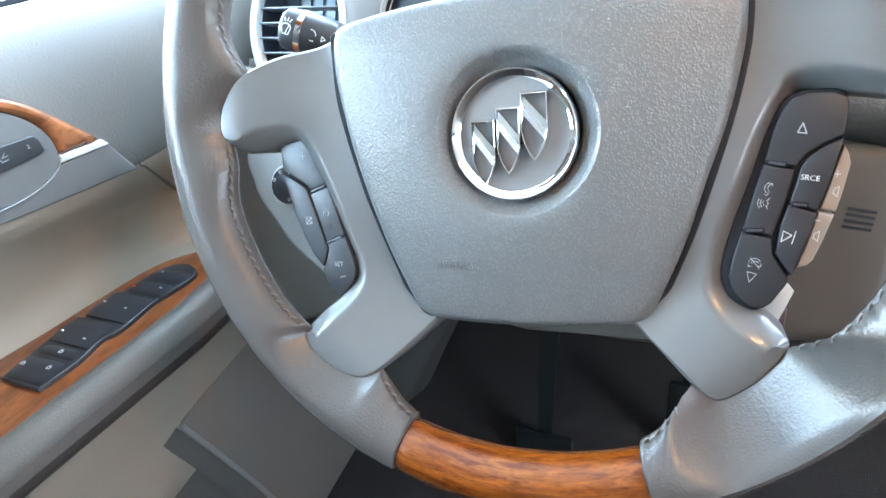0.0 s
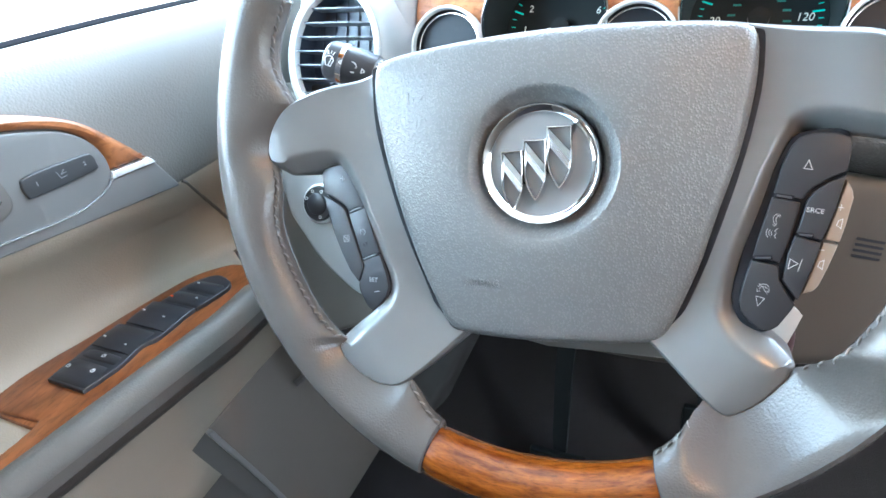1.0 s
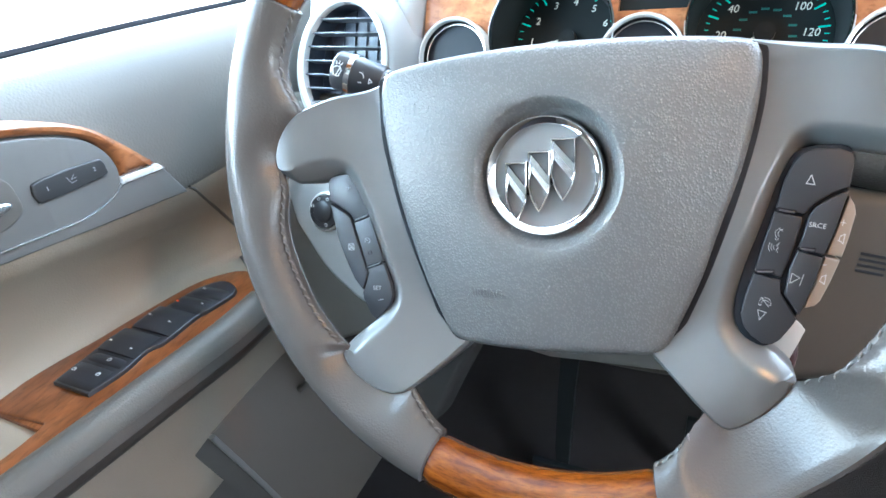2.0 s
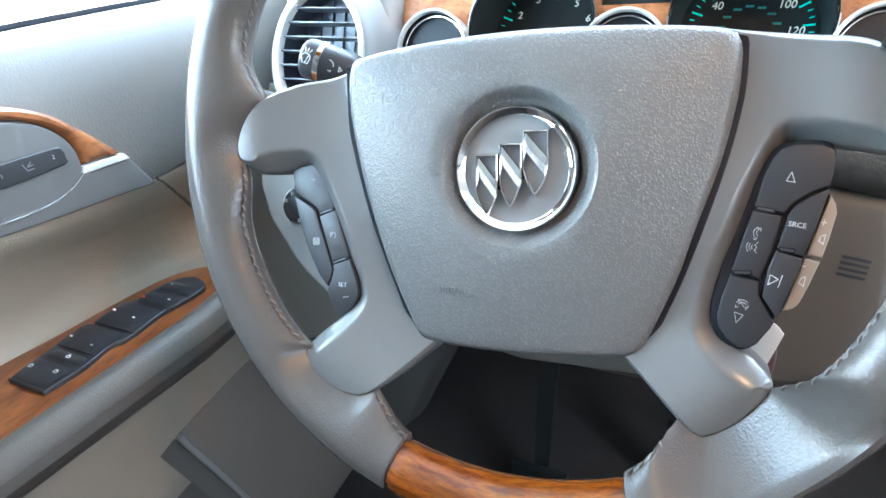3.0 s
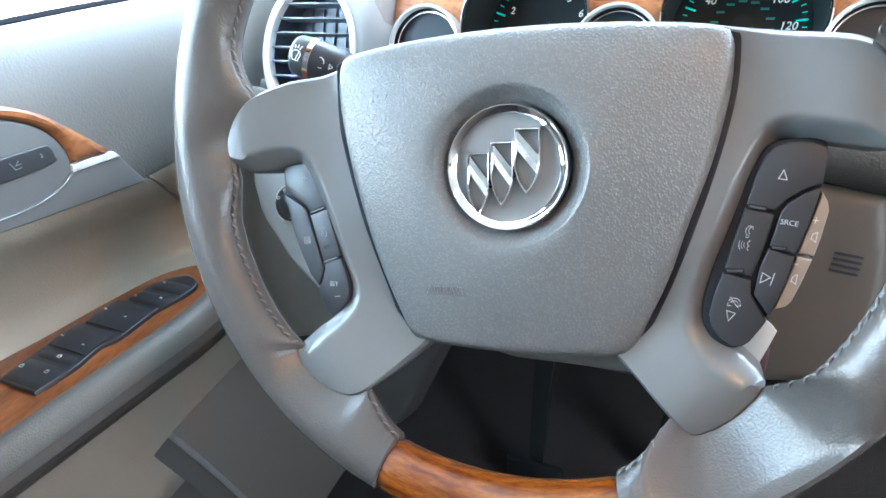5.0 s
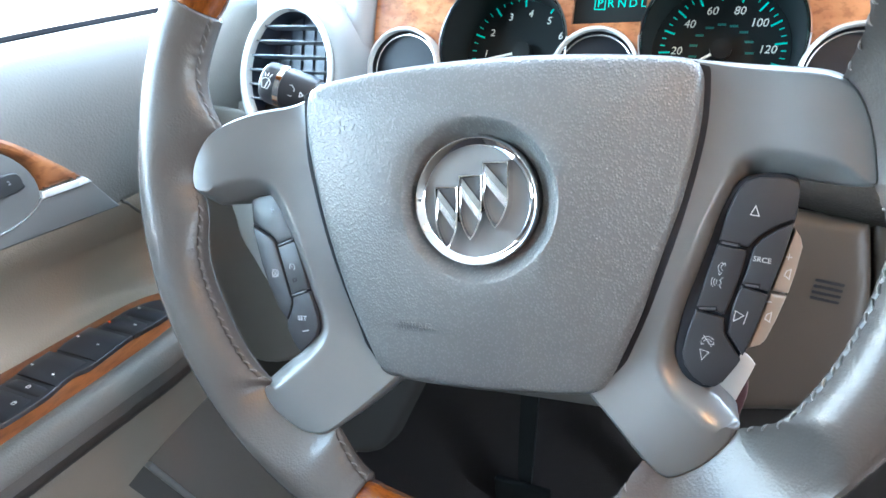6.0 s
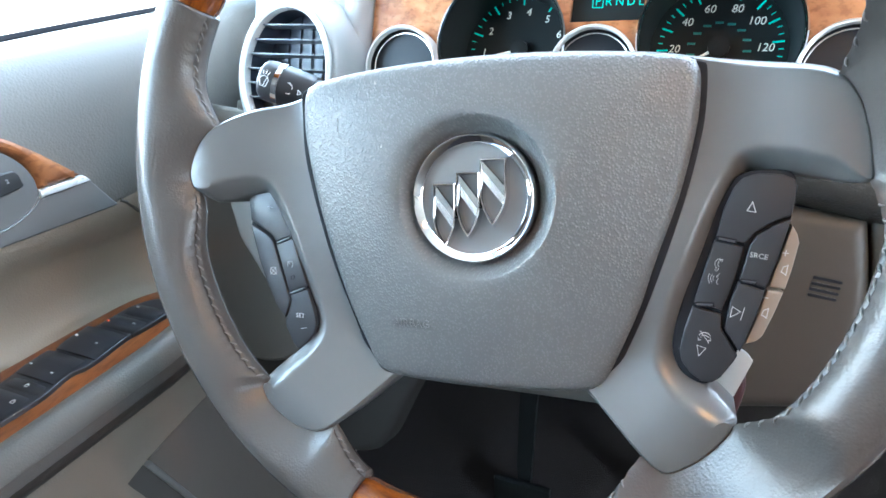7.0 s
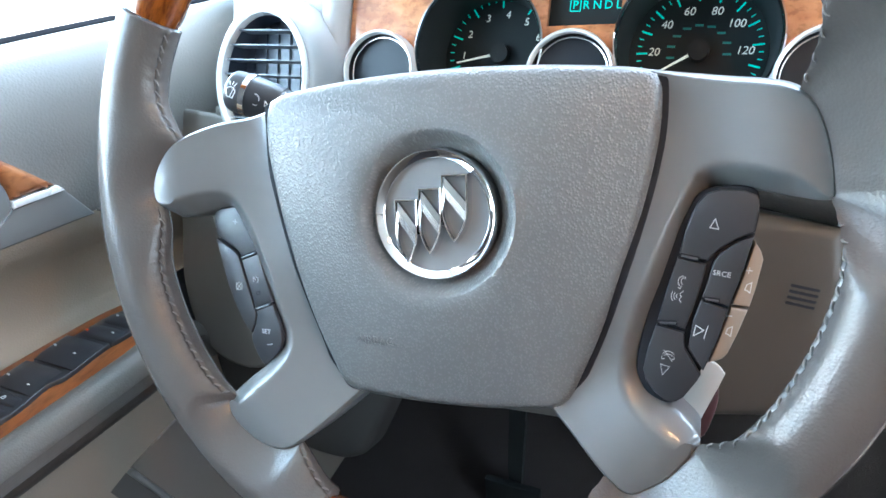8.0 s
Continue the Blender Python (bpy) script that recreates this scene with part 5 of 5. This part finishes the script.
# ---- column stalk ----
def build_stalk():
    st = thing("wiper_stalk", DASH @ pose(-0.1640, 0.050, 0.0560, 0, 14, 13), "black wiper stalk with chrome band behind the wheel", "stalk")
    bar = lambda pairs, sides=28: tube([(x, 0, 0) for x, _ in pairs], [r for _, r in pairs], sides)
    part("twist_sleeve", bar(((0.0026, 0.0095), (0.0034, 0.0112), (0.0046, 0.0121), (0.0064, 0.0125), (0.0135, 0.0128))), BLACK, st, "black twist end")
    part("band", bar(((0.0135, 0.0129), (0.0137, 0.0132), (0.0171, 0.0132), (0.0173, 0.0129))), CHROME, st, "chrome band")
    part("grip", bar(((0.0173, 0.0127), (0.036, 0.0120), (0.0375, 0.0114))), BLACK, st, "black grip")
    part("arm", bar(((0.0375, 0.0110), (0.0385, 0.0106), (0.048, 0.0094), (0.056, 0.0080), (0.075, 0.0070), (0.11, 0.0070)), 20), VENT_SLAT, st, "dark grey stalk arm")
    for i in range(7):
        h = 0.0004 + 0.00012 * i
        bm = rbox((0.0388, -0.0003, -h), (0.0408, 0.0003, h), 0.0001, 1)
        t = radians(52 - 14 * i)
        bm.transform(Matrix.Translation((0, -0.0108 * math.cos(t), 0.0108 * math.sin(t))) @ Matrix.Rotation(-t, 4, "X"))
        part("scale_mark", bm, WHITE, st, "white printed interval mark")
    wrap = lambda x, z: 0.0128 - math.sqrt(max(0, 0.0128**2 - z**2))
    f = -0.0130
    strokes("wash_icon", [arc_pts(0.0085, -0.0010, 0.0030, 15, 165, 7), [(0.0056, -0.0004), (0.0068, -0.0040), (0.0102, -0.0040), (0.0114, -0.0004)], [(0.0085, -0.0038), (0.0102, 0.0018)], [(0.0072, 0.0030), (0.0064, 0.0048)], [(0.0086, 0.0034), (0.0086, 0.0052)], [(0.0100, 0.0030), (0.0108, 0.0048)]], f, 0.00042, WHITE, st, "white printed washer mark", wrap)
    strokes("wipe_icon", [arc_pts(0.0240, -0.0004, 0.0030, 15, 165, 7), [(0.0211, 0.0002), (0.0223, -0.0036), (0.0257, -0.0036), (0.0269, 0.0002)], [(0.0240, -0.0034), (0.0255, 0.0016)], [(0.0308, 0.0004), (0.0330, -0.0010), (0.0308, -0.0024), (0.0308, 0.0004)]], f + 0.0006, 0.00042, WHITE, st, "white printed wiper mark", wrap)
    return st


build_stalk()


# ---- key in the ignition ----
FOB_RED = material("fob_dark_red", (0.045, 0.014, 0.016), 0.35)
def build_key():
    key = thing("car_key", DASH, "silver key head with dark fob in the column lock", "key")
    lp = curve_loop([(0.1235, -0.0725), (0.1262, -0.0712), (0.1300, -0.0725), (0.1335, -0.0760), (0.1333, -0.0800), (0.1240, -0.1100, 1), (0.1090, -0.1030, 1)], 4)
    part("key_head", slab(lp, 0.100, 0.003, 0.0005, 2), KEY_GREY, key, "flat pale grey key head")
    part("key_fob", slab(curve_loop([(0.1290, -0.0860), (0.1325, -0.0870), (0.1330, -0.098), (0.1290, -0.115), (0.1230, -0.117), (0.1235, -0.105)], 4), 0.104, 0.008, 0.002), FOB_RED, key, "dark key fob edge")
    part("key_blade", tube([(0.120, 0.1060, -0.098), (0.095, 0.13, -0.08), (0.05, 0.15, -0.03)], 0.004, 8), SATIN_CHROME, key, "metal key shank")
    return key


build_key()


# ---- assumed ceiling lamp, unseen: a body for the added warm source ----
def build_assumed_lamp():
    lamp = thing("assumed_lamp", pose(0.42, -0.20, 1.24), "assumed unseen ceiling lamp with a warm lit lens, added for the orange streaks", "lamp")
    part("housing", rbox((-0.075, -0.050, -0.016), (0.075, 0.050, 0.0), 0.006, 3), HEADLINER, lamp, "pale grey plastic housing")
    part("lens", rbox((-0.055, -0.032, -0.020), (0.055, 0.032, -0.014), 0.003, 2), glow("warm_lens", (1.0, 0.55, 0.25), 1.0), lamp, "warm lit lens")
    return lamp


build_assumed_lamp()


# ---- pedals ----
def build_pedal(x, y, z, drop, wide, pad_w, pad_h, label):
    """A pedal whose flat arm hangs from the bulkhead; its pad faces back and up."""
    p = thing("pedal", pose(x, y, z), label, "pedal", "foot pedals")
    part("pad", rbox((-pad_w / 2, -0.012, -pad_h / 2), (pad_w / 2, 0.0, pad_h / 2), 0.004), DIAL, p, "black rubber pedal pad")
    arm = loft([[(k * wide / 2 * s, 0.004 + 0.10 * t * t + d, drop * t) for k, d in ((-1, 0.0), (-1, 0.012), (1, 0.012), (1, 0.0))] for t, s in ((0.0, 0.7), (0.15, 0.9), (0.5, 1.0), (0.8, 1.15), (1.0, 1.3))], closed=True, cap=True)
    part("arm", arm, DIAL, p, "dark steel pedal arm", angle=30)
    part("stay", tube([(0, 0.10, drop), (0, 0.40, drop + 0.02)], 0.010, 8), DIAL, p, "dark pivot bar")
    return p


build_pedal(-0.088, 0.345, 0.035, 0.29, 0.024, 0.085, 0.05, "black brake pedal hanging in the dark footwell")
build_pedal(0.10, 0.42, 0.080, 0.26, 0.016, 0.05, 0.12, "black accelerator pedal hanging in the dark footwell")
